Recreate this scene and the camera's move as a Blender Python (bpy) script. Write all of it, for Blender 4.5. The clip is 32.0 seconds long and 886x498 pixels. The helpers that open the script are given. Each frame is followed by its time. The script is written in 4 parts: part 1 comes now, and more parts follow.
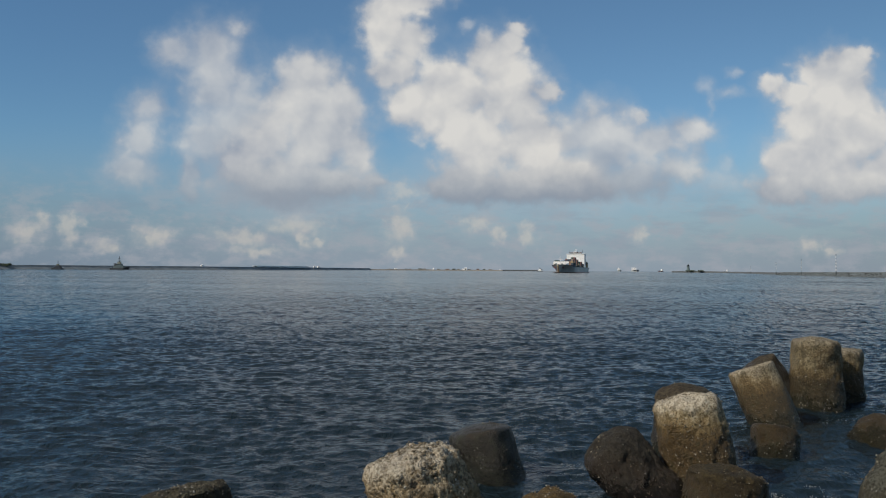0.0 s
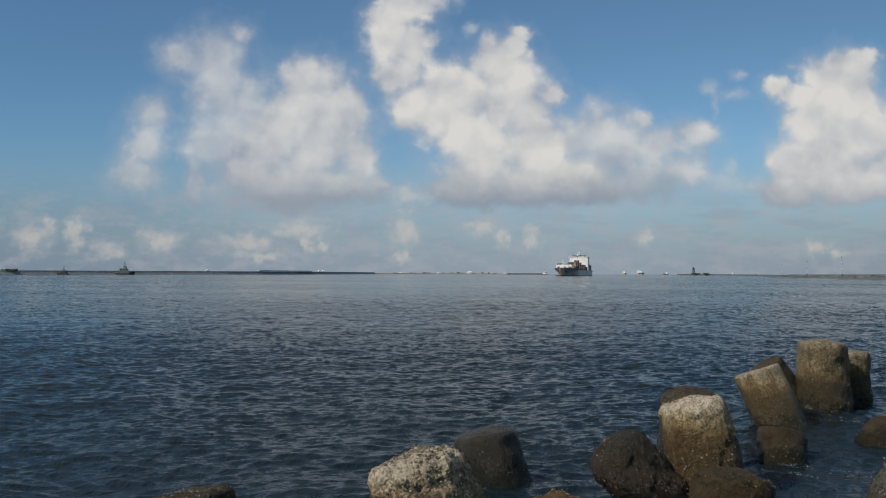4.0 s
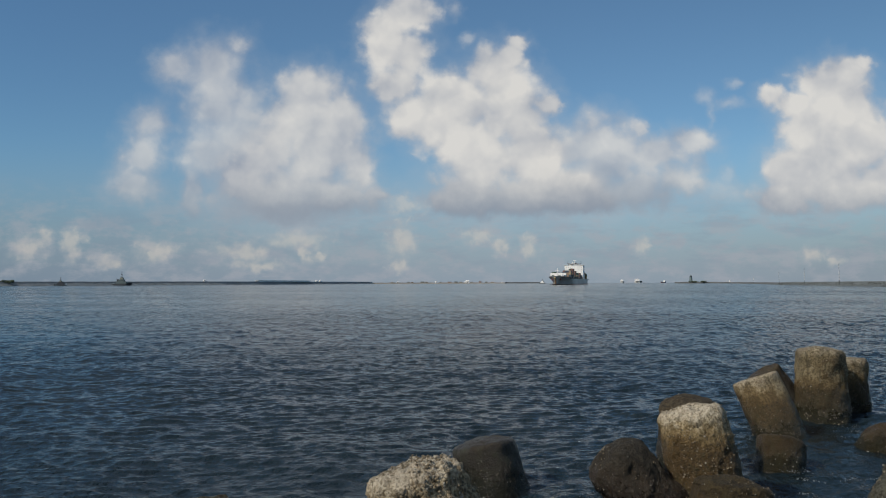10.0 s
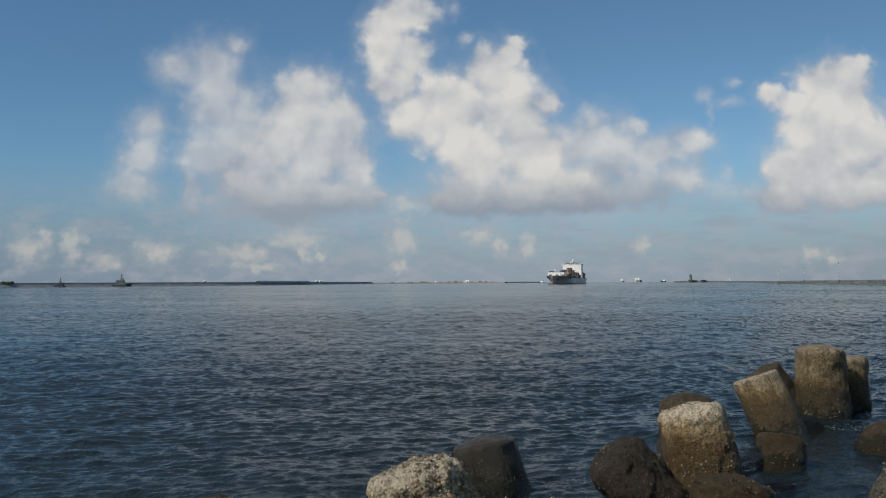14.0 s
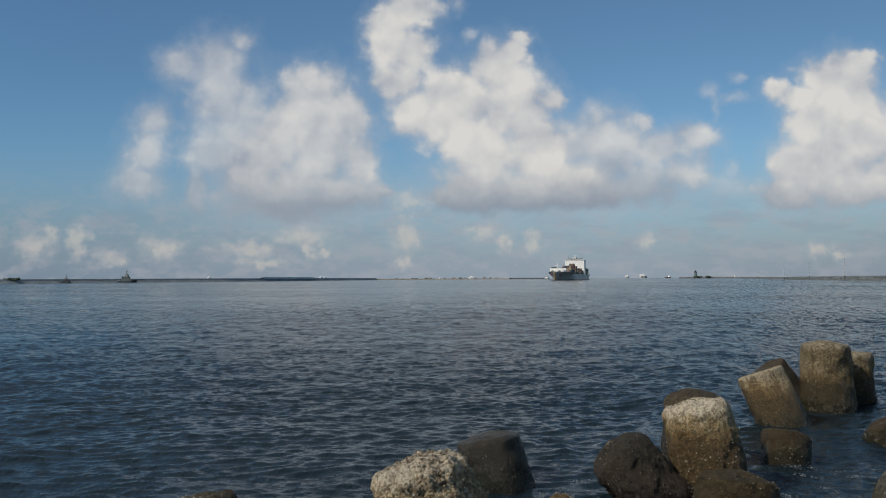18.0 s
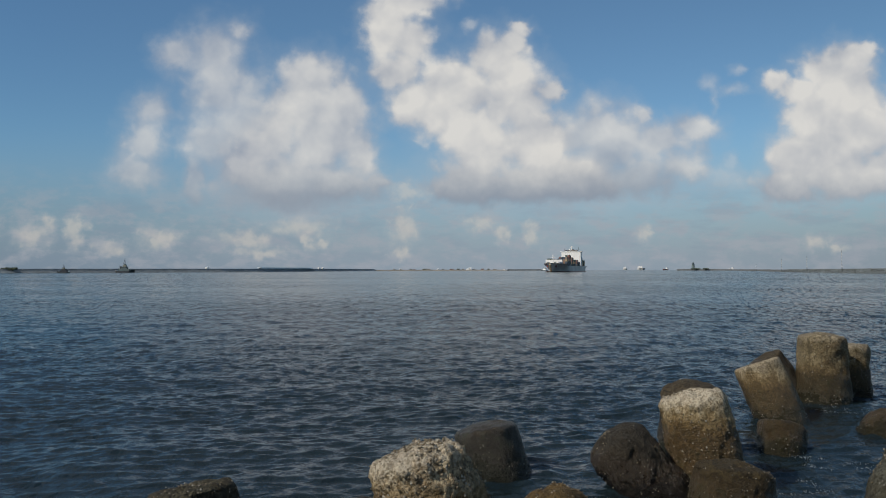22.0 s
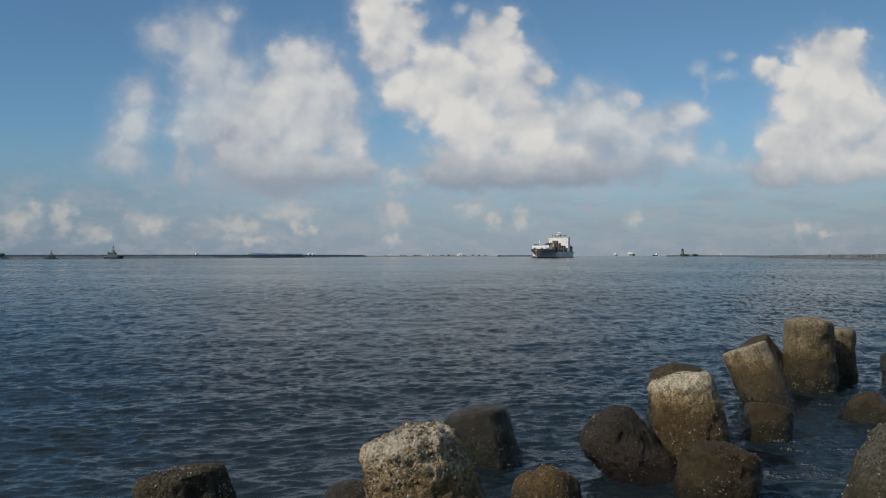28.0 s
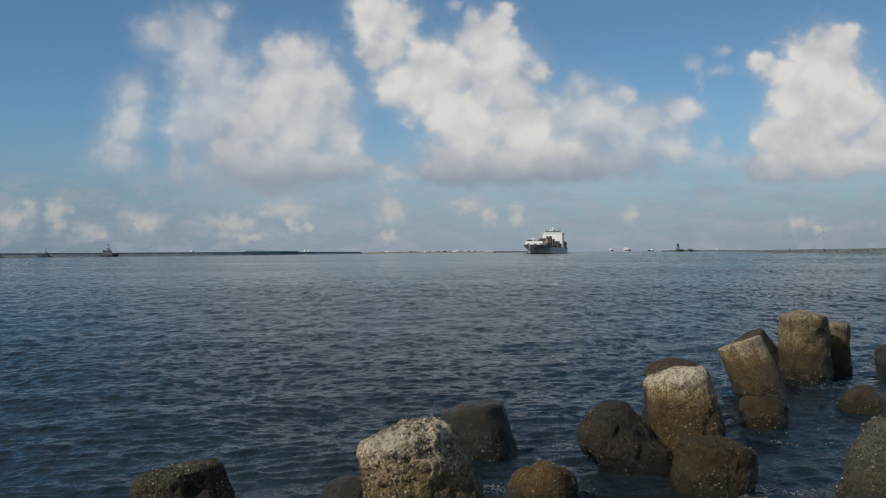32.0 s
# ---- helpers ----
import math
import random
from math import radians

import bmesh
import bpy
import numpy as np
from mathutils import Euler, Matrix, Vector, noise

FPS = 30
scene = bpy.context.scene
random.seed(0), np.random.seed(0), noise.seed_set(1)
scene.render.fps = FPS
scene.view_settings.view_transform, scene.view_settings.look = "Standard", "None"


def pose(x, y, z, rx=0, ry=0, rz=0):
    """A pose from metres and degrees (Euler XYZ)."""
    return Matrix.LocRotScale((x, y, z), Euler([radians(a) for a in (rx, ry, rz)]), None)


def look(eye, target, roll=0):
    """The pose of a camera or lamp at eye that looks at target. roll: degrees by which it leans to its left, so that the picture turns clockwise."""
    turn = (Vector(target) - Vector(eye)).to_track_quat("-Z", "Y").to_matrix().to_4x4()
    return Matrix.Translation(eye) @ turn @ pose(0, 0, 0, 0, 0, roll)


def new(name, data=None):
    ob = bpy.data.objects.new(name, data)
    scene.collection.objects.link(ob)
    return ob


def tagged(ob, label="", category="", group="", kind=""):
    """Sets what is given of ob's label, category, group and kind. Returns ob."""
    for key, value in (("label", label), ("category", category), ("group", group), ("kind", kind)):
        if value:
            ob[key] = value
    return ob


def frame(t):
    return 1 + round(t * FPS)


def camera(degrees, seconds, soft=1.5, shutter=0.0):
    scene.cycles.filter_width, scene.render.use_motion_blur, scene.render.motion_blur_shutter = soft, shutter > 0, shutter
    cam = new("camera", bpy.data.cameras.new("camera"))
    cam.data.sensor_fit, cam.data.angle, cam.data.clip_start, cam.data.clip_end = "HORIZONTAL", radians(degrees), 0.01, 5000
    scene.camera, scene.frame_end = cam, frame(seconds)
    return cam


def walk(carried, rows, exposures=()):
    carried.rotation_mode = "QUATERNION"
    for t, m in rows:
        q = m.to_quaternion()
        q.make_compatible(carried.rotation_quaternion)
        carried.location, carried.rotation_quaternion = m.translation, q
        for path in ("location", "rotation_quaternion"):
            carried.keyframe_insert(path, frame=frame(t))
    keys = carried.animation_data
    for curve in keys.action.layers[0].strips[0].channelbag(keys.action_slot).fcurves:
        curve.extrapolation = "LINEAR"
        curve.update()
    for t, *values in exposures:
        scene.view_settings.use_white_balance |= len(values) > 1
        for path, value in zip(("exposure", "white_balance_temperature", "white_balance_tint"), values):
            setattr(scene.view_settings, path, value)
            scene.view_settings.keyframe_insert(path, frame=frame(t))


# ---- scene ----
cam = camera(66.0, 32.0, soft=1.1)
PATH = [
    (0, (-0.007, 0.004, 2.611), (0.0006, 2.0027, 2.6718), 0.38),
    (0.5, (-0.002, 0.002, 2.614), (-0.0017, 2.0006, 2.6845), 0.11),
    (1, (-0.002, -0.000, 2.612), (-0.0014, 1.9984, 2.6847), 0.14),
    (1.5, (-0.003, 0.003, 2.607), (-0.0099, 2.0016, 2.6730), 0.21),
    (2, (-0.008, -0.004, 2.609), (-0.0195, 1.9946, 2.6741), 0.14),
    (2.5, (-0.008, 0.002, 2.612), (-0.0164, 2.0015, 2.6753), 0.15),
    (3, (-0.007, 0.001, 2.606), (-0.0127, 1.9996, 2.6739), 0.21),
    (3.5, (-0.006, 0.003, 2.607), (-0.0132, 2.0016, 2.6770), 0.19),
    (5.5, (-0.007, 0.007, 2.605), (0.0088, 2.0053, 2.6859), 0.14),
    (6, (-0.008, -0.001, 2.608), (0.0174, 1.9966, 2.6918), 0.30),
    (6.5, (-0.007, 0.002, 2.601), (0.0220, 2.0000, 2.6873), 0.28),
    (7, (-0.010, -0.010, 2.599), (0.0104, 1.9882, 2.6763), 0.22),
    (7.5, (-0.009, 0.003, 2.601), (-0.0073, 2.0008, 2.6888), 0.20),
    (8, (-0.004, 0.001, 2.603), (-0.0041, 1.9991, 2.6970), -0.03),
    (8.5, (-0.009, 0.002, 2.606), (-0.0148, 1.9995, 2.7080), 0.01),
    (9, (-0.011, -0.002, 2.604), (-0.0122, 1.9952, 2.7066), 0.05),
    (9.5, (-0.006, -0.005, 2.601), (0.0006, 1.9927, 2.7000), -0.02),
    (10, (-0.004, 0.002, 2.603), (-0.0024, 1.9994, 2.7017), -0.13),
    (10.5, (-0.003, -0.003, 2.604), (0.0017, 1.9947, 2.7031), -0.14),
    (11, (-0.007, 0.000, 2.601), (0.0036, 1.9979, 2.6988), -0.08),
    (11.5, (-0.005, 0.000, 2.606), (0.0078, 1.9976, 2.7044), -0.19),
    (12, (-0.004, 0.003, 2.601), (0.0045, 2.0003, 2.6999), -0.18),
    (12.5, (-0.005, 0.000, 2.599), (0.0017, 1.9980, 2.6961), -0.17),
    (13, (-0.006, 0.000, 2.599), (-0.0026, 1.9978, 2.6996), -0.32),
    (13.5, (-0.003, 0.001, 2.598), (-0.0007, 1.9988, 2.6993), -0.32),
    (14, (-0.005, 0.001, 2.599), (-0.0026, 1.9983, 2.6974), -0.32),
    (14.5, (-0.002, 0.001, 2.597), (-0.0019, 1.9982, 2.6993), -0.39),
    (16.5, (-0.002, -0.003, 2.593), (-0.0059, 1.9947, 2.6879), -0.24),
    (17, (-0.002, 0.005, 2.596), (-0.0095, 2.0026, 2.6872), -0.25),
    (17.5, (-0.006, -0.003, 2.593), (-0.0145, 1.9954, 2.6833), -0.24),
    (18, (-0.002, 0.001, 2.595), (-0.0123, 1.9991, 2.6822), -0.35),
    (18.5, (-0.004, 0.001, 2.594), (-0.0129, 1.9987, 2.6799), -0.35),
    (19, (-0.001, 0.002, 2.589), (-0.0088, 2.0005, 2.6676), -0.36),
    (19.5, (-0.001, 0.002, 2.593), (-0.0039, 2.0004, 2.6621), -0.31),
    (20, (-0.003, 0.008, 2.591), (-0.0094, 2.0072, 2.6565), -0.27),
    (20.5, (-0.001, 0.002, 2.591), (-0.0096, 2.0012, 2.6579), -0.36),
    (21, (-0.000, 0.001, 2.591), (-0.0078, 1.9994, 2.6592), -0.30),
    (21.5, (-0.005, 0.001, 2.590), (-0.0089, 1.9994, 2.6592), -0.24),
    (22, (-0.005, -0.000, 2.582), (-0.0100, 1.9987, 2.6433), -0.13),
    (22.5, (-0.003, -0.002, 2.580), (0.0078, 1.9968, 2.6378), -0.33),
    (23, (0.004, -0.002, 2.578), (0.0332, 1.9967, 2.6295), -0.34),
    (23.5, (0.002, 0.000, 2.574), (0.0417, 1.9995, 2.6153), -0.28),
    (24, (0.001, 0.003, 2.571), (0.0372, 2.0020, 2.6035), -0.43),
    (24.5, (0.001, 0.007, 2.571), (0.0332, 2.0066, 2.5955), -0.44),
    (25, (0.003, 0.001, 2.569), (0.0362, 2.0005, 2.5938), -0.17),
    (25.5, (-0.004, 0.001, 2.568), (0.0340, 2.0005, 2.5976), 0.11),
    (27.5, (-0.009, 0.005, 2.566), (0.0184, 2.0043, 2.5881), -0.11),
    (28, (-0.002, 0.009, 2.563), (0.0207, 2.0085, 2.5831), -0.13),
    (28.5, (-0.004, 0.009, 2.568), (0.0204, 2.0087, 2.5805), -0.11),
    (29, (0.001, -0.003, 2.571), (0.0269, 1.9971, 2.5838), -0.23),
    (29.5, (-0.004, -0.001, 2.565), (0.0236, 1.9991, 2.5843), -0.26),
    (30, (-0.006, 0.003, 2.570), (0.0211, 2.0032, 2.5885), -0.18),
    (30.5, (-0.002, 0.000, 2.567), (0.0246, 2.0000, 2.5783), -0.26),
    (31, (-0.000, -0.005, 2.570), (0.0279, 1.9950, 2.5810), -0.39),
    (31.5, (-0.006, 0.001, 2.565), (0.0267, 2.0006, 2.5772), -0.43),
    (32, (-0.004, -0.000, 2.564), (0.0306, 1.9994, 2.5733), -0.42),
]
EXPOSURES = [(0, 0.0), (32, 0.0)]
walk(cam, [(t, look(eye, target, roll)) for t, eye, target, roll in PATH], EXPOSURES)

# ---- node helpers ----


def feed(tree, socket, value):
    if isinstance(value, bpy.types.NodeSocket):
        tree.links.new(value, socket)
    else:
        socket.default_value = value


def calc(tree, op, a, b=0.0, c=0.0, clamp=False):
    n = tree.nodes.new("ShaderNodeMath")
    n.operation, n.use_clamp = op, clamp
    for i, v in enumerate((a, b, c)):
        feed(tree, n.inputs[i], v)
    return n.outputs[0]


def vec(tree, op, a, b=(0, 0, 0), c=(0, 0, 0)):
    n = tree.nodes.new("ShaderNodeVectorMath")
    n.operation = op
    for i, v in enumerate((a, b, c)):
        feed(tree, n.inputs[i], v)
    return n.outputs[1] if op in ("LENGTH", "DOT_PRODUCT", "DISTANCE") else n.outputs[0]


def grain(tree, where, scale, detail=4.0, rough=0.55, colour=False):
    n = tree.nodes.new("ShaderNodeTexNoise")
    feed(tree, n.inputs["Vector"], where)
    n.inputs["Scale"].default_value = scale
    n.inputs["Detail"].default_value = detail
    n.inputs["Roughness"].default_value = rough
    return n.outputs[1] if colour else n.outputs[0]


def cells(tree, where, scale, feature="F1", rnd=1.0):
    n = tree.nodes.new("ShaderNodeTexVoronoi")
    n.feature = feature
    feed(tree, n.inputs["Vector"], where)
    n.inputs["Scale"].default_value = scale
    n.inputs["Randomness"].default_value = rnd
    return n


def span(tree, value, a, b, c=0.0, d=1.0, smooth=True):
    n = tree.nodes.new("ShaderNodeMapRange")
    n.interpolation_type = "SMOOTHSTEP" if smooth else "LINEAR"
    for i, v in enumerate((value, a, b, c, d)):
        feed(tree, n.inputs[i], v)
    return n.outputs[0]


def blend(tree, fac, a, b):
    n = tree.nodes.new("ShaderNodeMix")
    n.data_type = "RGBA"
    feed(tree, n.inputs[0], fac)
    feed(tree, n.inputs[6], a if isinstance(a, bpy.types.NodeSocket) else (*a, 1))
    feed(tree, n.inputs[7], b if isinstance(b, bpy.types.NodeSocket) else (*b, 1))
    return n.outputs[2]


def relief(tree, height, strength, distance, normal=None):
    n = tree.nodes.new("ShaderNodeBump")
    feed(tree, n.inputs["Height"], height)
    feed(tree, n.inputs["Strength"], strength)
    n.inputs["Distance"].default_value = distance
    if normal:
        feed(tree, n.inputs["Normal"], normal)
    return n.outputs[0]


# ---- sky, sun ----
SUN_TURN, SUN_HEIGHT = radians(-116), radians(41)  # clockwise from the view's +y; to the camera's left, a little behind

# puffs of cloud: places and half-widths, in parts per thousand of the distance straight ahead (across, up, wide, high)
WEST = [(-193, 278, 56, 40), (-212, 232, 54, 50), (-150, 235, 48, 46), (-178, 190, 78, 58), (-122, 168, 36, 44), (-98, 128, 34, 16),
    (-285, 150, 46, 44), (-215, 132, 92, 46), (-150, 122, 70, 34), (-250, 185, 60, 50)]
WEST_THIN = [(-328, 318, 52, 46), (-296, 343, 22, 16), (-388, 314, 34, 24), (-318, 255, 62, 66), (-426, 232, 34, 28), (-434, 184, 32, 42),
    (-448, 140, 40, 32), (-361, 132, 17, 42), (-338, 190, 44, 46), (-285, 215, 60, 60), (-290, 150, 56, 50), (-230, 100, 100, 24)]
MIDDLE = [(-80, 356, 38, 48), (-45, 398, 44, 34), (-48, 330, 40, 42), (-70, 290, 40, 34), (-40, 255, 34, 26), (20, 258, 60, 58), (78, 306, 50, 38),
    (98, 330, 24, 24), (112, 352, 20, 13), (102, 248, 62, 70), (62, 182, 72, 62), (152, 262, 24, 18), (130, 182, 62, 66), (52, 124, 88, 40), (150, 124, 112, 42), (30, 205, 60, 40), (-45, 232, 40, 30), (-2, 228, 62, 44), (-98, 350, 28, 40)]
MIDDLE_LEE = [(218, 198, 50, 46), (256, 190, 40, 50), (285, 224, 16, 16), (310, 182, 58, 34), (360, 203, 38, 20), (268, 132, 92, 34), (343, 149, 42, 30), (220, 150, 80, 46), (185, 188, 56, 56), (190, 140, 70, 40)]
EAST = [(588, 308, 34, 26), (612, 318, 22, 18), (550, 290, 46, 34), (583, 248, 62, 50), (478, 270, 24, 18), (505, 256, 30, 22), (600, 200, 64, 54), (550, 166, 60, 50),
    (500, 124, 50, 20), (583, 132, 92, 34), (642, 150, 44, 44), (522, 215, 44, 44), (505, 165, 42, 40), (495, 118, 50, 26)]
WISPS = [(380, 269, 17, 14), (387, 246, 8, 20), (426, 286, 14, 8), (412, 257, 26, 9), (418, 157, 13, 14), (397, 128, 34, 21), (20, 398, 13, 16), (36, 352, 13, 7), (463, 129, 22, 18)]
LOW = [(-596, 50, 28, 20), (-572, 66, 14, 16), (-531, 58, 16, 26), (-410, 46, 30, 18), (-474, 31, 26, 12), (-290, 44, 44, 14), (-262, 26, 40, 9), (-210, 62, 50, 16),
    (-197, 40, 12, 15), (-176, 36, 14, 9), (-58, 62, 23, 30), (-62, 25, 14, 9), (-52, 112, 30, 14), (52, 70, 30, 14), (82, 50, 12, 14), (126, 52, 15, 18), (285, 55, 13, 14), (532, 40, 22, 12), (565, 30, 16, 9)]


def make_sky():
    world = bpy.data.worlds.new("sky")
    scene.world = world
    world.use_nodes = True
    t = world.node_tree
    t.nodes.clear()
    out, back = t.nodes.new("ShaderNodeOutputWorld"), t.nodes.new("ShaderNodeBackground")
    t.links.new(back.outputs[0], out.inputs[0])
    back.inputs[1].default_value = 0.1
    air = t.nodes.new("ShaderNodeTexSky")
    air.sky_type, air.sun_disc = "NISHITA", False
    air.sun_elevation, air.sun_rotation = SUN_HEIGHT, SUN_TURN
    air.air_density, air.dust_density, air.ozone_density = 1.0, 0.6, 2.0
    way = t.nodes.new("ShaderNodeTexCoord").outputs["Generated"]
    split = t.nodes.new("ShaderNodeSeparateXYZ")
    t.links.new(way, split.inputs[0])
    x, y, z = split.outputs
    depth = calc(t, "ADD", calc(t, "ABSOLUTE", y), 0.02)
    join = t.nodes.new("ShaderNodeCombineXYZ")
    feed(t, join.inputs[0], calc(t, "DIVIDE", x, depth))
    feed(t, join.inputs[1], calc(t, "DIVIDE", z, depth))
    flat = join.outputs[0]
    up = calc(t, "DIVIDE", z, depth)
    # billows bend the outlines at two sizes
    bend = vec(t, "SUBTRACT", grain(t, flat, 15.0, 4.0, 0.5, True), (0.5, 0.5, 0.5))
    bent = vec(t, "MULTIPLY_ADD", bend, (0.030, 0.028, 0.0), flat)
    soft = grain(t, flat, 19.0, 7.0, 0.58)
    puff = cells(t, bent, 21.0, "SMOOTH_F1").outputs["Distance"]
    shade_a = calc(t, "MULTIPLY_ADD", puff, -0.35, grain(t, bent, 8.0, 4.0, 0.5))
    curl = cells(t, vec(t, "MULTIPLY_ADD", vec(t, "SUBTRACT", grain(t, flat, 40.0, 3.0, 0.5, True), (0.5, 0.5, 0.5)), (0.03, 0.03, 0.0), bent), 52.0, "SMOOTH_F1").outputs["Distance"]
    aside = vec(t, "ADD", bent, (-0.008, 0.028, 0.0))
    shade_b = calc(t, "MULTIPLY_ADD", cells(t, aside, 21.0, "SMOOTH_F1").outputs["Distance"], -0.35, grain(t, aside, 8.0, 4.0, 0.5))
    lit = calc(t, "MULTIPLY_ADD", calc(t, "SUBTRACT", shade_a, shade_b), SKY_RELIEF, 0.5)
    lit = calc(t, "MULTIPLY_ADD", calc(t, "SUBTRACT", 0.32, curl), 0.35, lit)
    lit = calc(t, "MULTIPLY_ADD", calc(t, "SUBTRACT", soft, 0.5), 0.5, lit)

    crumb = grain(t, flat, 62.0, 6.0, 0.6)
    bead = cells(t, vec(t, "MULTIPLY_ADD", vec(t, "SUBTRACT", grain(t, flat, 80.0, 3.0, 0.5, True), (0.5, 0.5, 0.5)), (0.02, 0.02, 0.0), flat), 85.0, "SMOOTH_F1").outputs["Distance"]

    def bank(lobes, where, ragged, edge0, edge1, soft, puff, curl):
        reach = None
        for cx, cy, rx, ry in ((a / 1000, b / 1000, c / 1000, d / 1000) for a, b, c, d in lobes):
            d = vec(t, "LENGTH", vec(t, "MULTIPLY_ADD", where, (1 / rx, 1 / ry, 0), (-cx / rx, -cy / ry, 0)))
            if reach is None:
                reach = d
            else:
                n = calc(t, "SMOOTH_MIN", reach, d, 0.5)
                reach = n
        reach = calc(t, "MULTIPLY_ADD", calc(t, "SUBTRACT", soft, 0.5), ragged * 0.8, reach)
        reach = calc(t, "MULTIPLY_ADD", calc(t, "SUBTRACT", puff, 0.34), ragged * 0.45, reach)
        reach = calc(t, "MULTIPLY_ADD", calc(t, "SUBTRACT", curl, 0.32), ragged * 0.36, reach)
        return span(t, reach, edge1, edge0), reach

    sky = vec(t, "MULTIPLY", air.outputs[0], SKY_TINT)
    haze = span(t, up, 0.0, 0.22, SKY_HAZE, 0.0)
    across = calc(t, "DIVIDE", x, depth)
    sky = blend(t, haze, sky, (2.5, 3.06, 3.85))
    # the sky's colour is multiplied darker towards the far left and far right
    sky = vec(t, "MULTIPLY", sky, blend(t, span(t, across, -0.75, 0.0), (0.70, 0.765, 0.82), (1.0, 1.0, 1.0)))
    sky = vec(t, "MULTIPLY", sky, blend(t, span(t, across, 0.15, 0.8), (1.0, 1.0, 1.0), (0.88, 0.87, 0.86)))
    # a thin veil of far cloud low over the sea
    veil = grain(t, vec(t, "MULTIPLY", flat, (1.0, 2.0, 1.0)), 21.0, 6.0, 0.62)
    veil = calc(t, "MULTIPLY", span(t, veil, 0.42, 0.66), span(t, up, 0.17, 0.05))
    sky = blend(t, calc(t, "MULTIPLY", veil, 0.6), sky, (3.5, 3.7, 4.15))
    strata = grain(t, vec(t, "MULTIPLY", flat, (1.0, 4.2, 1.0)), 9.0, 6.0, 0.6)
    strata = calc(t, "MULTIPLY", span(t, strata, 0.46, 0.62), calc(t, "MULTIPLY", span(t, up, 0.135, 0.085), span(t, up, 0.0, 0.03)))
    sky = blend(t, calc(t, "MULTIPLY", strata, 0.22), sky, (2.1, 2.6, 3.4))
    # unseen cumulus, added overhead and behind to brighten what the sea reflects
    over = calc(t, "MULTIPLY_ADD", grain(t, way, 9.0, 5.0, 0.6), 0.35, calc(t, "MULTIPLY", grain(t, way, 3.2, 6.0, 0.55), 0.65))
    over = calc(t, "MULTIPLY", span(t, over, 0.47, 0.58), span(t, z, 0.40, 0.47))
    sky = blend(t, calc(t, "MULTIPLY", over, 0.82), sky, blend(t, grain(t, way, 6.0, 4.0, 0.5), (2.8, 3.6, 4.4), (6.0, 6.45, 6.7)))
    fine_bend = vec(t, "SUBTRACT", grain(t, flat, 42.0, 4.0, 0.55, True), (0.5, 0.5, 0.5))
    fine_bent = vec(t, "MULTIPLY_ADD", fine_bend, (0.045, 0.03, 0.0), flat)
    bent = vec(t, "MULTIPLY_ADD", fine_bend, (0.024, 0.022, 0.0), bent)
    high = vec(t, "DOT_PRODUCT", bent, (0, 1, 0))
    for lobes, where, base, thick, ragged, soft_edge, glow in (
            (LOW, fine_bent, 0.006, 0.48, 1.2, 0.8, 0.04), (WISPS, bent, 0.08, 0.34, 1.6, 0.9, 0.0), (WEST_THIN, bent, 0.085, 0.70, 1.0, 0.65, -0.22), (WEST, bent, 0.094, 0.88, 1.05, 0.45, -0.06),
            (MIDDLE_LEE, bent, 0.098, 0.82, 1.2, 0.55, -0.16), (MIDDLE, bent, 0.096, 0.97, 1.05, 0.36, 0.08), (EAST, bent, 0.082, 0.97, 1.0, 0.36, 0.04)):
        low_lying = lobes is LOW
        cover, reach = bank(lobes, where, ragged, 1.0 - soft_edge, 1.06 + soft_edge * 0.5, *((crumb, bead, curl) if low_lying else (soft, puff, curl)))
        cover = calc(t, "MULTIPLY", cover, span(t, high, base - 0.012, base + 0.012))
        body = calc(t, "MULTIPLY_ADD", calc(t, "SUBTRACT", lit, 0.5), 0.66, 0.44 + glow)
        if low_lying:
            body = calc(t, "MULTIPLY_ADD", calc(t, "SUBTRACT", crumb, bead), 0.8, 0.5 + glow)
        body = calc(t, "MULTIPLY_ADD", span(t, reach, 1.15, 0.35), 0.34, body, clamp=True)
        colour = blend(t, body, (3.3, 3.65, 4.3), (6.9, 6.75, 6.45))
        if low_lying:
            colour = blend(t, body, (2.9, 3.2, 3.65), (6.1, 5.65, 5.0))
        else:  # the flat base lies in the cloud's own shade
            colour = blend(t, span(t, high, base - 0.004, base + 0.075), (2.5, 2.95, 3.6), colour)
        halo = span(t, reach, 1.8, 0.9, 0.0, 0.22)
        sky = blend(t, calc(t, "MULTIPLY", halo, thick), sky, (4.0, 4.5, 5.0))
        sky = blend(t, calc(t, "MULTIPLY", cover, thick), sky, colour)
    feed(t, back.inputs[0], sky)


SKY_RELIEF, SKY_TINT, SKY_HAZE = 3.0, (0.745, 0.965, 1.03), 0.88
make_sky()
sun = new("sun", bpy.data.lights.new("sun", "SUN"))
sun.data.energy, sun.data.angle, sun.data.color = 3.7, radians(1.2), (1.0, 0.912, 0.775)
aim = Vector((math.sin(SUN_TURN) * math.cos(SUN_HEIGHT), math.cos(SUN_TURN) * math.cos(SUN_HEIGHT), math.sin(SUN_HEIGHT)))
sun.matrix_world = look(aim * 50, (0, 0, 0))


# ---- materials ----
def material(name):
    m = bpy.data.materials.new(name)
    m.use_nodes = True
    return m, m.node_tree, m.node_tree.nodes["Principled BSDF"]


def place_of(tree, kind="Object"):
    return tree.nodes.new("ShaderNodeTexCoord").outputs[kind]


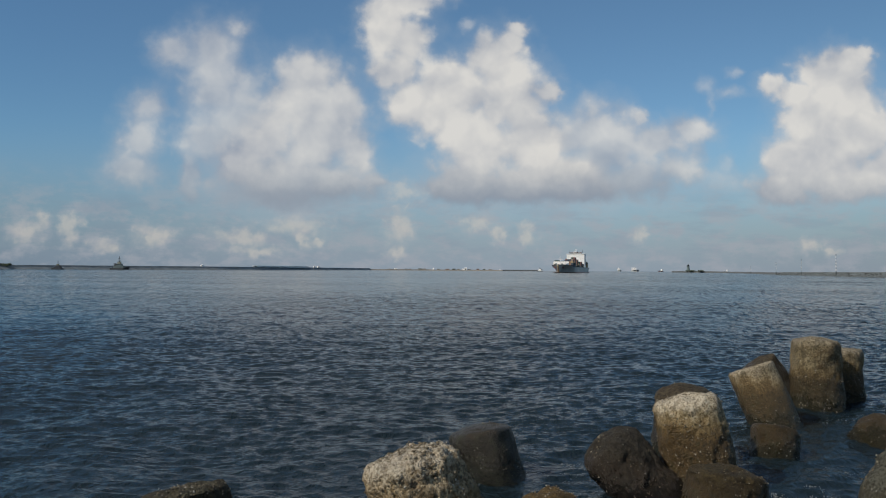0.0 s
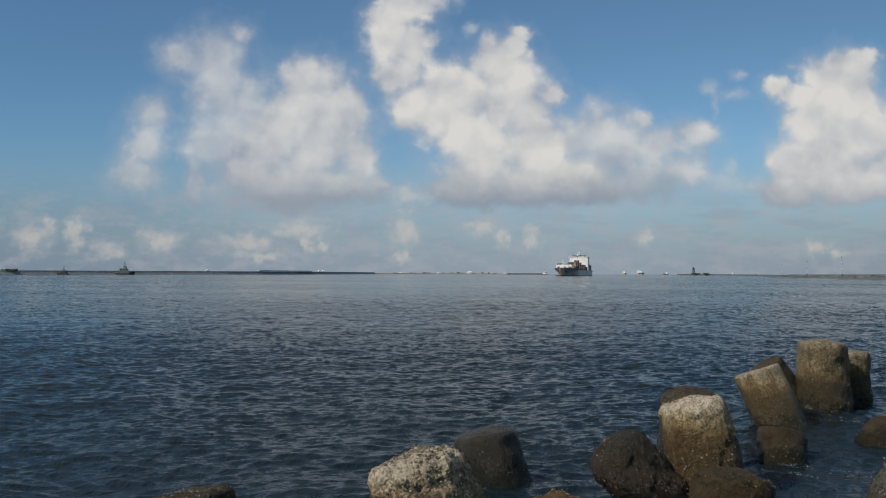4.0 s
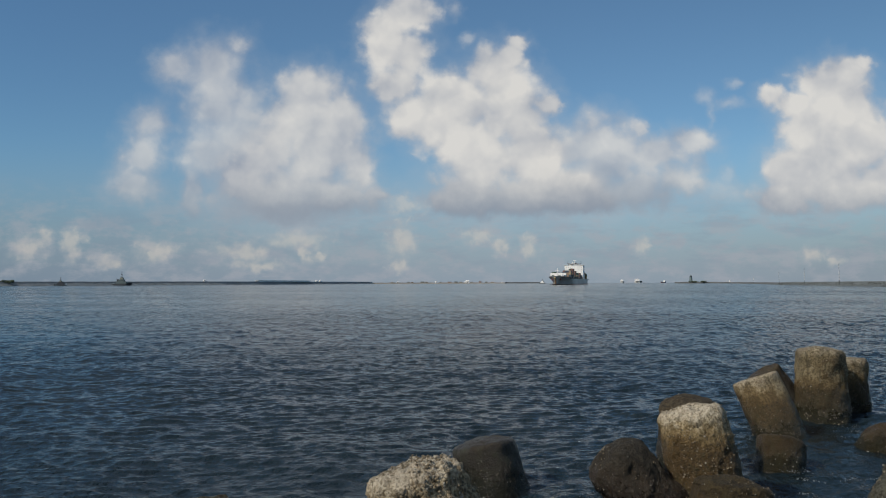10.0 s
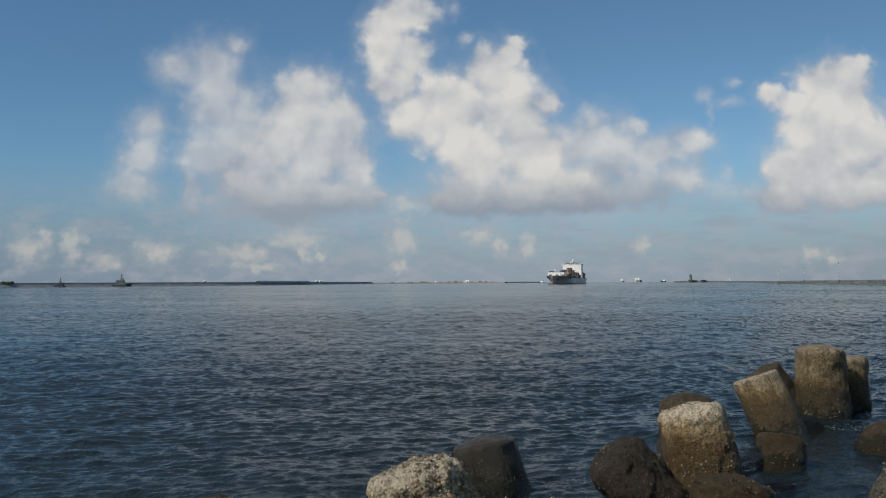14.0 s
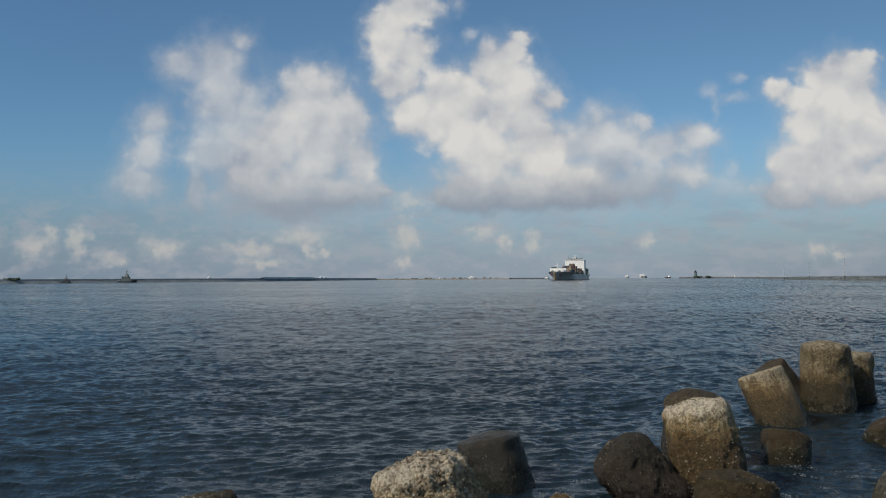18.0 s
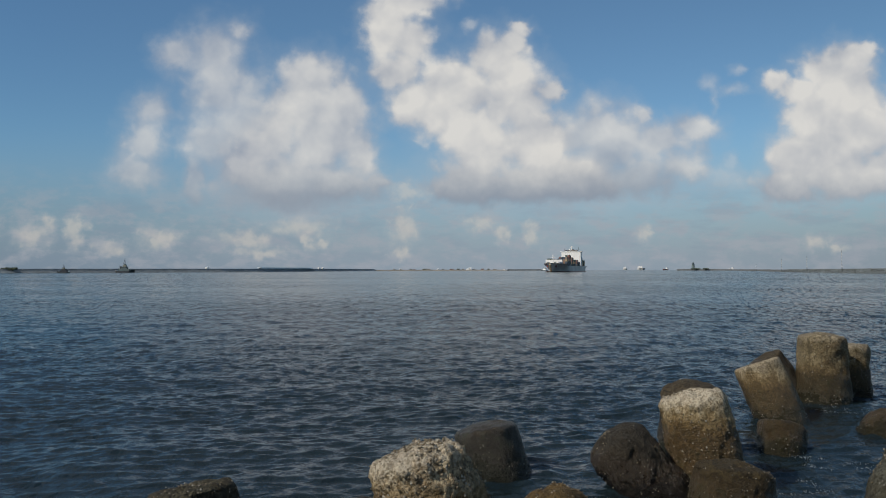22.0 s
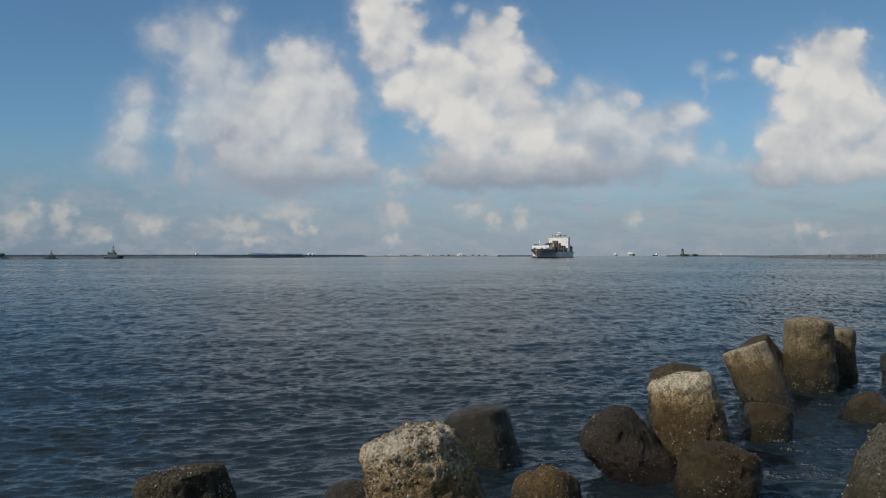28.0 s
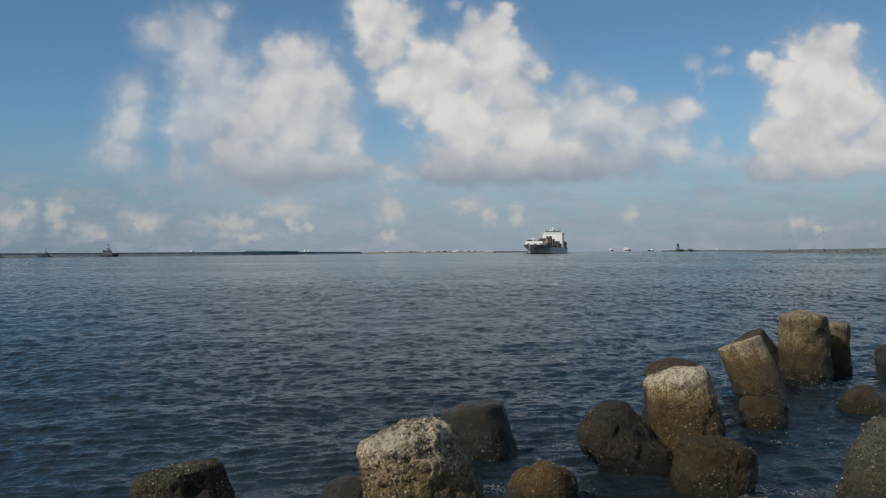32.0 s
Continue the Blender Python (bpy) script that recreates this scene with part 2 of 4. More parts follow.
def plain(name, colour, rough=0.6, metal=0.0, scale=0.5, vary=0.25, dents=0.02):
    """Paint or metal with a coarse and a fine variation."""
    m, t, p = material(name)
    where = place_of(t)
    a, b = grain(t, where, scale, 5.0), grain(t, where, scale * 9, 4.0)
    dark = tuple(c * (1 - vary) for c in colour)
    pale = tuple(min(1, c * (1 + vary)) for c in colour)
    feed(t, p.inputs["Base Color"], blend(t, span(t, calc(t, "MULTIPLY_ADD", b, 0.4, calc(t, "MULTIPLY", a, 0.6)), 0.3, 0.7), dark, pale))
    feed(t, p.inputs["Roughness"], span(t, b, 0.2, 0.8, rough - 0.1, rough + 0.1))
    p.inputs["Metallic"].default_value = metal
    if dents:
        feed(t, p.inputs["Normal"], relief(t, b, 0.4, dents))
    return m


def sea_material():
    m, t, p = material("sea_water")
    where = place_of(t)
    p.inputs["Base Color"].default_value = (0.0078, 0.0148, 0.0190, 1)
    p.inputs["IOR"].default_value = 1.333
    apart = t.nodes.new("ShaderNodeSeparateXYZ")
    t.links.new(where, apart.inputs[0])
    offshore = apart.outputs[1]
    flat = vec(t, "MULTIPLY", where, (1, 1, 0))
    # wind rows: slicks lie smoother than the ruffled water between them
    slick = grain(t, vec(t, "MULTIPLY", flat, (0.35, 1.0, 0)), 0.03, 3.0, 0.5)
    ruffle = span(t, slick, 0.38, 0.58, 0.4, 1.0)
    # the smooth water west of the slick's edge, its border frayed
    edge = vec(t, "DOT_PRODUCT", flat, (1.0, -0.29, 0))
    edge = calc(t, "MULTIPLY_ADD", calc(t, "SUBTRACT", slick, 0.5), 26.0, edge)
    ruffle = calc(t, "MULTIPLY", ruffle, span(t, edge, -33.0, -24.0, 0.78, 1.0))
    ruffle = calc(t, "MAXIMUM", ruffle, span(t, offshore, 24.0, 12.0))
    # the finest ripples lie down away from the shore
    chop = span(t, offshore, 28.0, 150.0, 1.0, 0.40, False)
    long_way = vec(t, "MULTIPLY", flat, (1.0, 0.9, 0))
    normal = None
    for scale, high, detail, crest in ((1.6, 0.045, 4.0, False), (3.6, 0.058, 4.0, False), (5.5, 0.022, 3.0, True), (9.0, 0.034, 3.0, False)):
        bump = t.nodes.new("ShaderNodeBump")
        tall = grain(t, long_way, scale, detail, 0.6)
        if crest:  # sharp crests over round troughs
            tall = calc(t, "SUBTRACT", 1.0, calc(t, "ABSOLUTE", calc(t, "MULTIPLY_ADD", tall, 2.0, -1.0)))
        feed(t, bump.inputs["Height"], tall)
        feed(t, bump.inputs["Strength"], ruffle)
        feed(t, bump.inputs["Distance"], calc(t, "MULTIPLY", chop, high))
        if normal:
            feed(t, bump.inputs["Normal"], normal)
        normal = bump.outputs[0]
    # offshore the chop runs in streaks down the wind, broader farther out
    for stretch, high, a, b in (((2.6, 0.60, 0), 0.26, 14.0, 34.0), ((1.4, 0.16, 0), 0.8, 30.0, 64.0), ((0.6, 0.035, 0), 2.6, 80.0, 190.0)):
        bump = t.nodes.new("ShaderNodeBump")
        feed(t, bump.inputs["Height"], grain(t, vec(t, "MULTIPLY", flat, stretch), 1.0, 2.0, 0.6))
        feed(t, bump.inputs["Strength"], calc(t, "MULTIPLY", ruffle, span(t, offshore, a, b)))
        bump.inputs["Distance"].default_value = high
        feed(t, bump.inputs["Normal"], normal)
        normal = bump.outputs[0]
    feed(t, p.inputs["Normal"], normal)
    feed(t, p.inputs["Roughness"], span(t, offshore, 10.0, 400.0, 0.09, 0.12, False))
    return m


def concrete(name, pale, brown, line, wet, pits=1.0, stain=0.54, pebble=66.0, crust=0.3, weed=(0.035, 0.036, 0.016), pale_tip=0.0):
    """Cast concrete in the surf: pale and pitted above, an ochre band, brown algae below a ragged line."""
    m, t, p = material(name)
    where = place_of(t, "Object")
    height = t.nodes.new("ShaderNodeSeparateXYZ")
    geo = t.nodes.new("ShaderNodeNewGeometry")
    t.links.new(geo.outputs["Position"], height.inputs[0])
    z = height.outputs[2]
    broad, coarse, fine = grain(t, where, 1.7, 4.0, 0.6), grain(t, where, 3.2, 6.0, 0.68), grain(t, where, 26.0, 6.0, 0.75)
    mottle = grain(t, where, 9.5, 5.0, 0.7)
    grit = cells(t, where, pebble)
    shell = cells(t, where, 21.0)
    # each bared pebble has a tone of its own
    tone = t.nodes.new("ShaderNodeSeparateColor")
    t.links.new(grit.outputs["Color"], tone.inputs[0])
    speck = calc(t, "MULTIPLY_ADD", tone.outputs[0], 0.34, calc(t, "MULTIPLY_ADD", fine, 0.80, calc(t, "MULTIPLY", mottle, 0.5)))
    top = blend(t, span(t, speck, 0.58, 1.0), tuple(c * k for c, k in zip(pale, (0.30, 0.27, 0.22))), tuple(min(0.8, c * 1.25) for c in pale))
    # lichen and rust stains, then grey-green film, in patches
    top = blend(t, span(t, coarse, stain, stain + 0.12, 0.0, 0.8), top, blend(t, tone.outputs[1], tuple(c * k for c, k in zip(pale, (0.18, 0.14, 0.08))), tuple(c * k for c, k in zip(pale, (0.55, 0.42, 0.26)))))
    top = blend(t, span(t, calc(t, "MULTIPLY_ADD", mottle, 0.35, broad), 0.66, 0.80, 0.0, 0.45), top, tuple(c * k for c, k in zip(pale, (0.48, 0.47, 0.41))))
    if pale_tip:  # paler, ragged and speckled towards the tip
        leg = t.nodes.new("ShaderNodeSeparateXYZ")
        t.links.new(where, leg.inputs[0])
        tip = calc(t, "MULTIPLY_ADD", calc(t, "SUBTRACT", mottle, 0.5), 0.5, calc(t, "MULTIPLY_ADD", calc(t, "SUBTRACT", coarse, 0.5), 0.6, leg.outputs[2]))
        top = blend(t, calc(t, "MULTIPLY", span(t, tip, 1.56, 1.78), pale_tip), top, blend(t, span(t, speck, 0.55, 0.95), (0.30, 0.25, 0.175), (0.66, 0.59, 0.48)))
    drip = grain(t, vec(t, "MULTIPLY", where, (1.0, 1.0, 0.13)), 13.0, 4.0, 0.6)
    top = blend(t, span(t, drip, 0.54, 0.66, 0.0, 0.6), top, tuple(c * 0.22 for c in pale))
    low = blend(t, span(t, speck, 0.45, 0.95), tuple(c * 0.3 for c in brown), tuple(c * 1.5 for c in brown))
    low = blend(t, span(t, mottle, 0.5, 0.68, 0.0, 0.6), low, weed)
    level = calc(t, "MULTIPLY_ADD", calc(t, "SUBTRACT", coarse, 0.5), 0.7, z)
    level = calc(t, "MULTIPLY_ADD", calc(t, "SUBTRACT", fine, 0.5), 0.3, level)
    dry = span(t, level, line - 0.10, line + 0.14)
    body = blend(t, dry, low, top)
    ochre = calc(t, "MULTIPLY", span(t, level, line - 0.16, line), span(t, level, line + 0.20, line + 0.04))
    body = blend(t, calc(t, "MULTIPLY", ochre, calc(t, "MULTIPLY", speck, 0.35)), body, tuple(c * k for c, k in zip(pale, (0.62, 0.45, 0.16))))
    # black weed and wet skin where every wave reaches
    soak = span(t, level, 0.34, 0.08)
    body = blend(t, calc(t, "MULTIPLY", soak, 0.75), body, tuple(c * 0.35 for c in weed))
    # barnacles: pale dots with a shape of their own
    dots = calc(t, "MULTIPLY", span(t, shell.outputs["Distance"], 0.24, 0.14), span(t, grain(t, where, 4.0, 3.0), 0.46, 0.6))
    dots = calc(t, "MULTIPLY", dots, span(t, shell.outputs["Color"], 0.45, 0.6))
    body = blend(t, calc(t, "MULTIPLY", dots, crust), body, (0.46, 0.43, 0.36))
    feed(t, p.inputs["Base Color"], body)
    feed(t, p.inputs["Roughness"], calc(t, "MULTIPLY_ADD", soak, -0.22, span(t, dry, 0.0, 1.0, wet, 0.92)))
    p.inputs["Specular IOR Level"].default_value = 0.35
    tall = calc(t, "MULTIPLY_ADD", grit.outputs["Distance"], -0.35, calc(t, "MULTIPLY_ADD", fine, 0.8, calc(t, "MULTIPLY_ADD", mottle, 0.9, calc(t, "MULTIPLY", dots, 0.5))))
    n = relief(t, coarse, 0.6 * pits, 0.10)
    feed(t, p.inputs["Normal"], relief(t, tall, 1.0 * pits, 0.034, n))
    return m


def shell_material():
    m, t, p = material("shell_grit")
    tone = t.nodes.new("ShaderNodeNewGeometry").outputs["Random Per Island"]
    dark = blend(t, span(t, tone, 0.0, 0.5), (0.05, 0.036, 0.02), (0.20, 0.15, 0.09))
    body = blend(t, span(t, tone, 0.62, 1.0), dark, (0.52, 0.49, 0.42))
    body = blend(t, grain(t, place_of(t), 60.0, 3.0), body, (0.10, 0.08, 0.05))
    feed(t, p.inputs["Base Color"], body)
    p.inputs["Roughness"].default_value = 0.8
    return m


SEA = sea_material()
CONCRETE = concrete("weathered_concrete", (0.37, 0.300, 0.19), (0.054, 0.033, 0.011), 0.80, 0.5, pale_tip=0.55)
CONCRETE_PALE = concrete("pitted_pale_concrete", (0.42, 0.335, 0.215), (0.075, 0.054, 0.026), 0.76, 0.6, 1.4, 0.49, 42.0, 0.5, pale_tip=0.62)
CONCRETE_TAN = concrete("tan_concrete", (0.30, 0.240, 0.150), (0.055, 0.036, 0.014), 0.66, 0.45, pale_tip=0.25)
CONCRETE_OLIVE = concrete("olive_brown_concrete", (0.20, 0.158, 0.090), (0.036, 0.025, 0.010), 0.62, 0.45, 1.2, 0.50, 50.0, 0.6, pale_tip=0.2)
CONCRETE_MOSS = concrete("mossy_concrete", (0.082, 0.080, 0.060), (0.028, 0.026, 0.015), 0.42, 0.5, 1.2, 0.56, 50.0, 0.6)
CONCRETE_WET = concrete("wet_dark_concrete", (0.060, 0.045, 0.025), (0.020, 0.016, 0.010), 0.7, 0.35, 0.9)
CONCRETE_RUST = concrete("wet_brown_concrete", (0.036, 0.030, 0.021), (0.026, 0.018, 0.011), 0.4, 0.35, 1.1, weed=(0.016, 0.014, 0.010))
CONCRETE_MUD = concrete("brown_weedy_concrete", (0.052, 0.038, 0.015), (0.038, 0.025, 0.010), 0.4, 0.4, 1.1, 0.54, 66.0, 0.5)
CONCRETE_AMBER = concrete("amber_weedy_concrete", (0.125, 0.083, 0.030), (0.075, 0.048, 0.018), 0.3, 0.45, 1.2, 0.54, 60.0, 0.6)
CONCRETE_KELP = concrete("olive_weedy_concrete", (0.060, 0.052, 0.030), (0.034, 0.030, 0.016), 0.5, 0.5, 1.2, 0.52, 60.0, 0.7)
SHELL = shell_material()
GROUND = plain("seabed_rubble", (0.14, 0.12, 0.09), 0.9, 0, 0.8, 0.4, 0.05)
ROCK = plain("dark_rubble", (0.085, 0.09, 0.09), 0.9, 0, 0.3, 0.5, 0.3)
CAPSTONE = plain("breakwater_concrete", (0.105, 0.118, 0.118), 0.85, 0, 0.1, 0.3, 0.05)
WEST_STONE = plain("pale_breakwater_stone", (0.155, 0.175, 0.185), 0.85, 0, 0.1, 0.3, 0.05)
PALE_WALL = plain("pale_grey_wall", (0.70, 0.73, 0.74), 0.8, 0, 0.1, 0.2, 0.02)
SAND = plain("pale_sand", (0.22, 0.195, 0.16), 0.9, 0, 0.08, 0.3, 0.05)
SCRUB = plain("shore_scrub", (0.045, 0.06, 0.035), 0.9, 0, 0.15, 0.5, 0.3)
WHITE = plain("white_paint", (0.80, 0.79, 0.76), 0.5, 0, 0.15, 0.06, 0)
HULL = plain("dark_hull_paint", (0.43, 0.44, 0.42), 0.45, 0, 0.06, 0.35, 0)
BOOT = plain("red_boot_paint", (0.20, 0.05, 0.04), 0.55, 0, 0.1, 0.3, 0)
DECK = plain("deck_paint", (0.16, 0.08, 0.06), 0.7, 0, 0.2, 0.3, 0)
STEEL = plain("dark_steel", (0.06, 0.065, 0.07), 0.5, 0.3, 0.4, 0.3, 0)
GREEN = plain("grey_green_paint", (0.11, 0.145, 0.145), 0.55, 0, 0.3, 0.25, 0)
BUFF = plain("buff_paint", (0.22, 0.22, 0.17), 0.55, 0, 0.3, 0.2, 0)
GLASS = plain("dark_window_glass", (0.02, 0.025, 0.03), 0.1, 0, 1.0, 0.1, 0)
BOXES = [plain(n, c, 0.6, 0, 0.4, 0.25, 0) for n, c in (("rust_red_steel", (0.22, 0.10, 0.08)), ("brown_steel", (0.27, 0.185, 0.14)),
         ("ochre_steel", (0.40, 0.30, 0.17)), ("slate_blue_steel", (0.05, 0.07, 0.10)), ("grey_steel", (0.17, 0.17, 0.165)), ("green_steel", (0.05, 0.09, 0.07)))]


def foam_material():
    m, t, p = material("sea_foam")
    where = place_of(t)
    p.inputs["Base Color"].default_value = (0.11, 0.125, 0.135, 1)
    p.inputs["Roughness"].default_value = 0.7
    feed(t, p.inputs["Normal"], relief(t, grain(t, where, 40.0, 4.0), 0.8, 0.01))
    return m


FOAM = foam_material()


# ---- mesh helpers ----
def part(name, bm, mat, parent=None, label="", smooth=False):
    me = bpy.data.meshes.new(name)
    bm.to_mesh(me)
    bm.free()
    me.materials.append(mat)
    if smooth:
        me.polygons.foreach_set("use_smooth", [True] * len(me.polygons))
    ob = new(name, me)
    ob.parent = parent
    if label:
        ob["label"] = label
    return ob


def empty(name, m, label, category, group="", kind=""):
    ob = new(name)
    ob.matrix_world = m
    ob.empty_display_size = 0.2
    return tagged(ob, label, category, group, kind)


def block(size, at=(0, 0, 0), bevel=0.0, bm=None, turn=0.0):
    bm = bm or bmesh.new()
    made = bmesh.ops.create_cube(bm, size=1.0)["verts"]
    m = Matrix.Translation(at) @ Matrix.Rotation(radians(turn), 4, "Z") @ Matrix.Diagonal((*size, 1))
    bmesh.ops.transform(bm, matrix=m, verts=made)
    if bevel:
        edges = list({e for v in made for e in v.link_edges})
        bmesh.ops.bevel(bm, geom=edges, offset=bevel, segments=2, affect="EDGES")
    return bm


def tube(r1, r2, length, at=(0, 0, 0), n=16, bm=None, turn=None):
    bm = bm or bmesh.new()
    made = bmesh.ops.create_cone(bm, cap_ends=True, segments=n, radius1=r1, radius2=r2, depth=length)["verts"]
    m = Matrix.Translation(at) @ (turn or Matrix()) @ Matrix.Translation((0, 0, length / 2))
    bmesh.ops.transform(bm, matrix=m, verts=made)
    return bm


def from_grid(name, verts, rows, cols, mat, parent=None, closed=False, smooth=True):
    """A sheet of rows x cols points; closed: the columns run round."""
    r, c = np.meshgrid(np.arange(rows - 1), np.arange(cols if closed else cols - 1), indexing="ij")
    nxt = (c + 1) % cols
    quads = np.stack([r * cols + c, r * cols + nxt, (r + 1) * cols + nxt, (r + 1) * cols + c], -1).reshape(-1, 4)
    me = bpy.data.meshes.new(name)
    me.vertices.add(len(verts))
    me.vertices.foreach_set("co", np.asarray(verts, np.float32).ravel())
    me.loops.add(quads.size)
    me.loops.foreach_set("vertex_index", quads.astype(np.int32).ravel())
    me.polygons.add(len(quads))
    me.polygons.foreach_set("loop_start", np.arange(0, quads.size, 4, dtype=np.int32))
    me.polygons.foreach_set("use_smooth", np.full(len(quads), smooth))
    me.update(calc_edges=True)
    me.validate()
    me.materials.append(mat)
    ob = new(name, me)
    ob.parent = parent
    return ob


# ---- sea and seabed ----
DRIFT = Vector((-0.115, -0.395, 0.0))  # metres a second, along the edge of the slick


def sea_rows():
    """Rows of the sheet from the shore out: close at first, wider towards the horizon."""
    ys = list(np.arange(-62, -2, 6.0)) + list(np.arange(-2, 5, 0.5))
    y = 5.0
    while y < 4990:
        ys.append(y)
        y += max(0.042, 0.042 + 0.0044 * (y - 22)) if y < 420 else (y - 360) * 0.03
    return np.array(ys)


def slick_edge(y):
    """Where the smooth water on the west side ends."""
    return -19.0 + (y - 29.0) * 0.29


def make_sea():
    rng = np.random.default_rng(7)
    ys = sea_rows()
    us = np.linspace(-0.74, 0.74, 1000)
    wide = 0.74 * 1.25 ** np.arange(1, 21)
    us = np.concatenate([-wide[::-1], us, wide])
    reach = np.maximum(ys, 0) + 5.0
    X = 1.5 + us[None, :] * reach[:, None]
    Y = np.repeat(ys[:, None], len(us), 1)
    step_x, step_y = np.gradient(us)[None, :] * reach[:, None], np.repeat(np.gradient(ys)[:, None], len(us), 1)
    Z = np.zeros_like(X)
    DX, DY = np.zeros_like(X), np.zeros_like(X)
    heading = math.atan2(-0.95, 0.25)
    count = 170
    for i in range(count):
        length = 0.13 * 40 ** (i / (count - 1)) * rng.uniform(0.92, 1.08)
        a = heading + rng.normal(0, 0.45 if length < 0.5 else 0.75)
        k = 2 * math.pi / length
        # short ripples in the lee of the shore, a steep short chop farther out
        out = np.clip((Y - 12 - 24 * length) / (36 * length), 0, 1)
        ripple = 0.0086 if length < 0.32 else 0.0032 if length < 0.5 else 0.0024 if length < 0.7 else 0.0019 if length < 1.2 else 0.0016
        chop = 0.0 if length < 0.4 else 0.0027 if length < 0.8 else 0.0015 if length < 2.2 else 0.0013
        high = length * rng.uniform(0.6, 1.4) * (ripple + chop * out * out * (3 - 2 * out))
        fade = np.clip(length / (2.4 * np.maximum(abs(math.cos(a)) * step_x, abs(math.sin(a)) * step_y)) - 0.7, 0, 1)
        if not fade.any():
            continue
        phase = k * (X * math.cos(a) + Y * math.sin(a)) + rng.uniform(0, 6.28)
        Z += high * fade * np.cos(phase)
        sway = -high * fade * np.sin(phase) * 0.35
        DX += math.cos(a) * sway
        DY += math.sin(a) * sway
    # slicks: long bands where the ripples lie down
    band = np.sin(Y * 0.055 + X * 0.012 + 1.1) + 0.8 * np.sin(Y * 0.021 - X * 0.017 + 0.4) + 0.7 * np.sin(X * 0.045 + Y * 0.09 + 2.0)
    calm = 0.70 + 0.38 / (1 + np.exp(-2.2 * band))
    inside = 1 / (1 + np.exp(-(slick_edge(Y) - X) / (1.0 + 0.03 * np.abs(Y))))
    calm *= 1 - 0.3 * inside * np.clip((Y - 22) / 14, 0, 1)
    calm *= 1 - 0.36 * np.clip((Y - 35) / 90, 0, 1)
    near = np.clip((Y + 8) / 12, 0, 1) * calm
    pts = np.stack([X + DX * calm, Y + DY * calm, Z * near], -1).reshape(-1, 3)
    ob = from_grid("water", pts, len(ys), len(us), SEA)
    return tagged(ob, "dark blue choppy sea with small wind waves", "sea", kind="structure")


def ground_height(y):
    return float(np.interp(y, [-80, -2, 1.6, 4.6, 18, 60, 300, 5000], [1.2, 1.0, 1.0, -1.3, -1.5, -6, -14, -14]))


def make_ground():
    ys = np.concatenate([np.linspace(-80, -2, 6), np.arange(-1, 18, 0.5), np.geomspace(19, 4990, 24)])
    xs = np.concatenate([-np.geomspace(4500, 22, 16), np.arange(-20, 20.1, 1.0), np.geomspace(22, 4500, 16)])
    pts = [(x, y, ground_height(y) + 0.12 * noise.noise((x * 0.9, y * 0.9, 0))) for y in ys for x in xs]
    ob = from_grid("ground", pts, len(ys), len(xs), GROUND)
    return tagged(ob, "rubble seabed rising to the shore", "ground", kind="structure")


# ---- tetrapods ----
LEG = 1.75
CAP, FACE = 7, 9
SPREAD = math.acos(-1 / 3)


def leg_points(n, rings, tip, root, rough, seed, dome, rim, lumps=0.0):
    """One tapered leg along +z, its rim rounded and its skin worn."""
    prof = [(root, 0.0)]
    for i in range(1, rings + 1):
        f = i / rings
        prof.append((root + (tip - root) * f, (LEG - rim) * f))
    for i in range(1, CAP + 1):
        a = math.pi / 2 * i / CAP
        prof.append((tip - rim + rim * math.cos(a), LEG - rim + rim * math.sin(a)))
    for i in range(1, FACE + 1):
        f = 1 - i / FACE
        prof.append(((tip - rim) * f, LEG + dome * (1 - f * f)))
    pts = []
    for r, z in prof:
        for j in range(n):
            a = 2 * math.pi * j / n
            p = Vector((r * math.cos(a), r * math.sin(a), z))
            q = p + Vector((seed * 3.1, seed * 1.7, seed))
            big = noise.noise(q * 1.6) * 0.055 + noise.noise(q * 4.5) * 0.03
            small = noise.noise(q * 13) * 0.012 + noise.noise(q * 29) * 0.006
            pit = -0.05 * max(0.0, noise.noise(q * 7.5 + Vector((9, 4, 2))) - 0.25)
            if lumps:  # the skin is gone and the aggregate stands bare
                small += lumps * (0.03 * abs(noise.noise(q * 11 + Vector((3, 1, 7)))) + 0.014 * (0.5 - noise.voronoi(q * 24)[0][0]))
                pit *= 1 + lumps
            if z > LEG - 0.4:  # chipped rim
                pit -= 0.07 * max(0.0, noise.noise(q * 3.1 + Vector((2, 8, 5))) - 0.2) * min(1.0, (z - LEG + 0.4) / 0.25)
            out = Vector((p.x, p.y, 0)).normalized() if z < LEG - 0.05 else Vector((p.x * 0.7, p.y * 0.7, 0.6)).normalized()
            pts.append(p + out * (big + small + pit) * rough)
    return pts, len(prof)


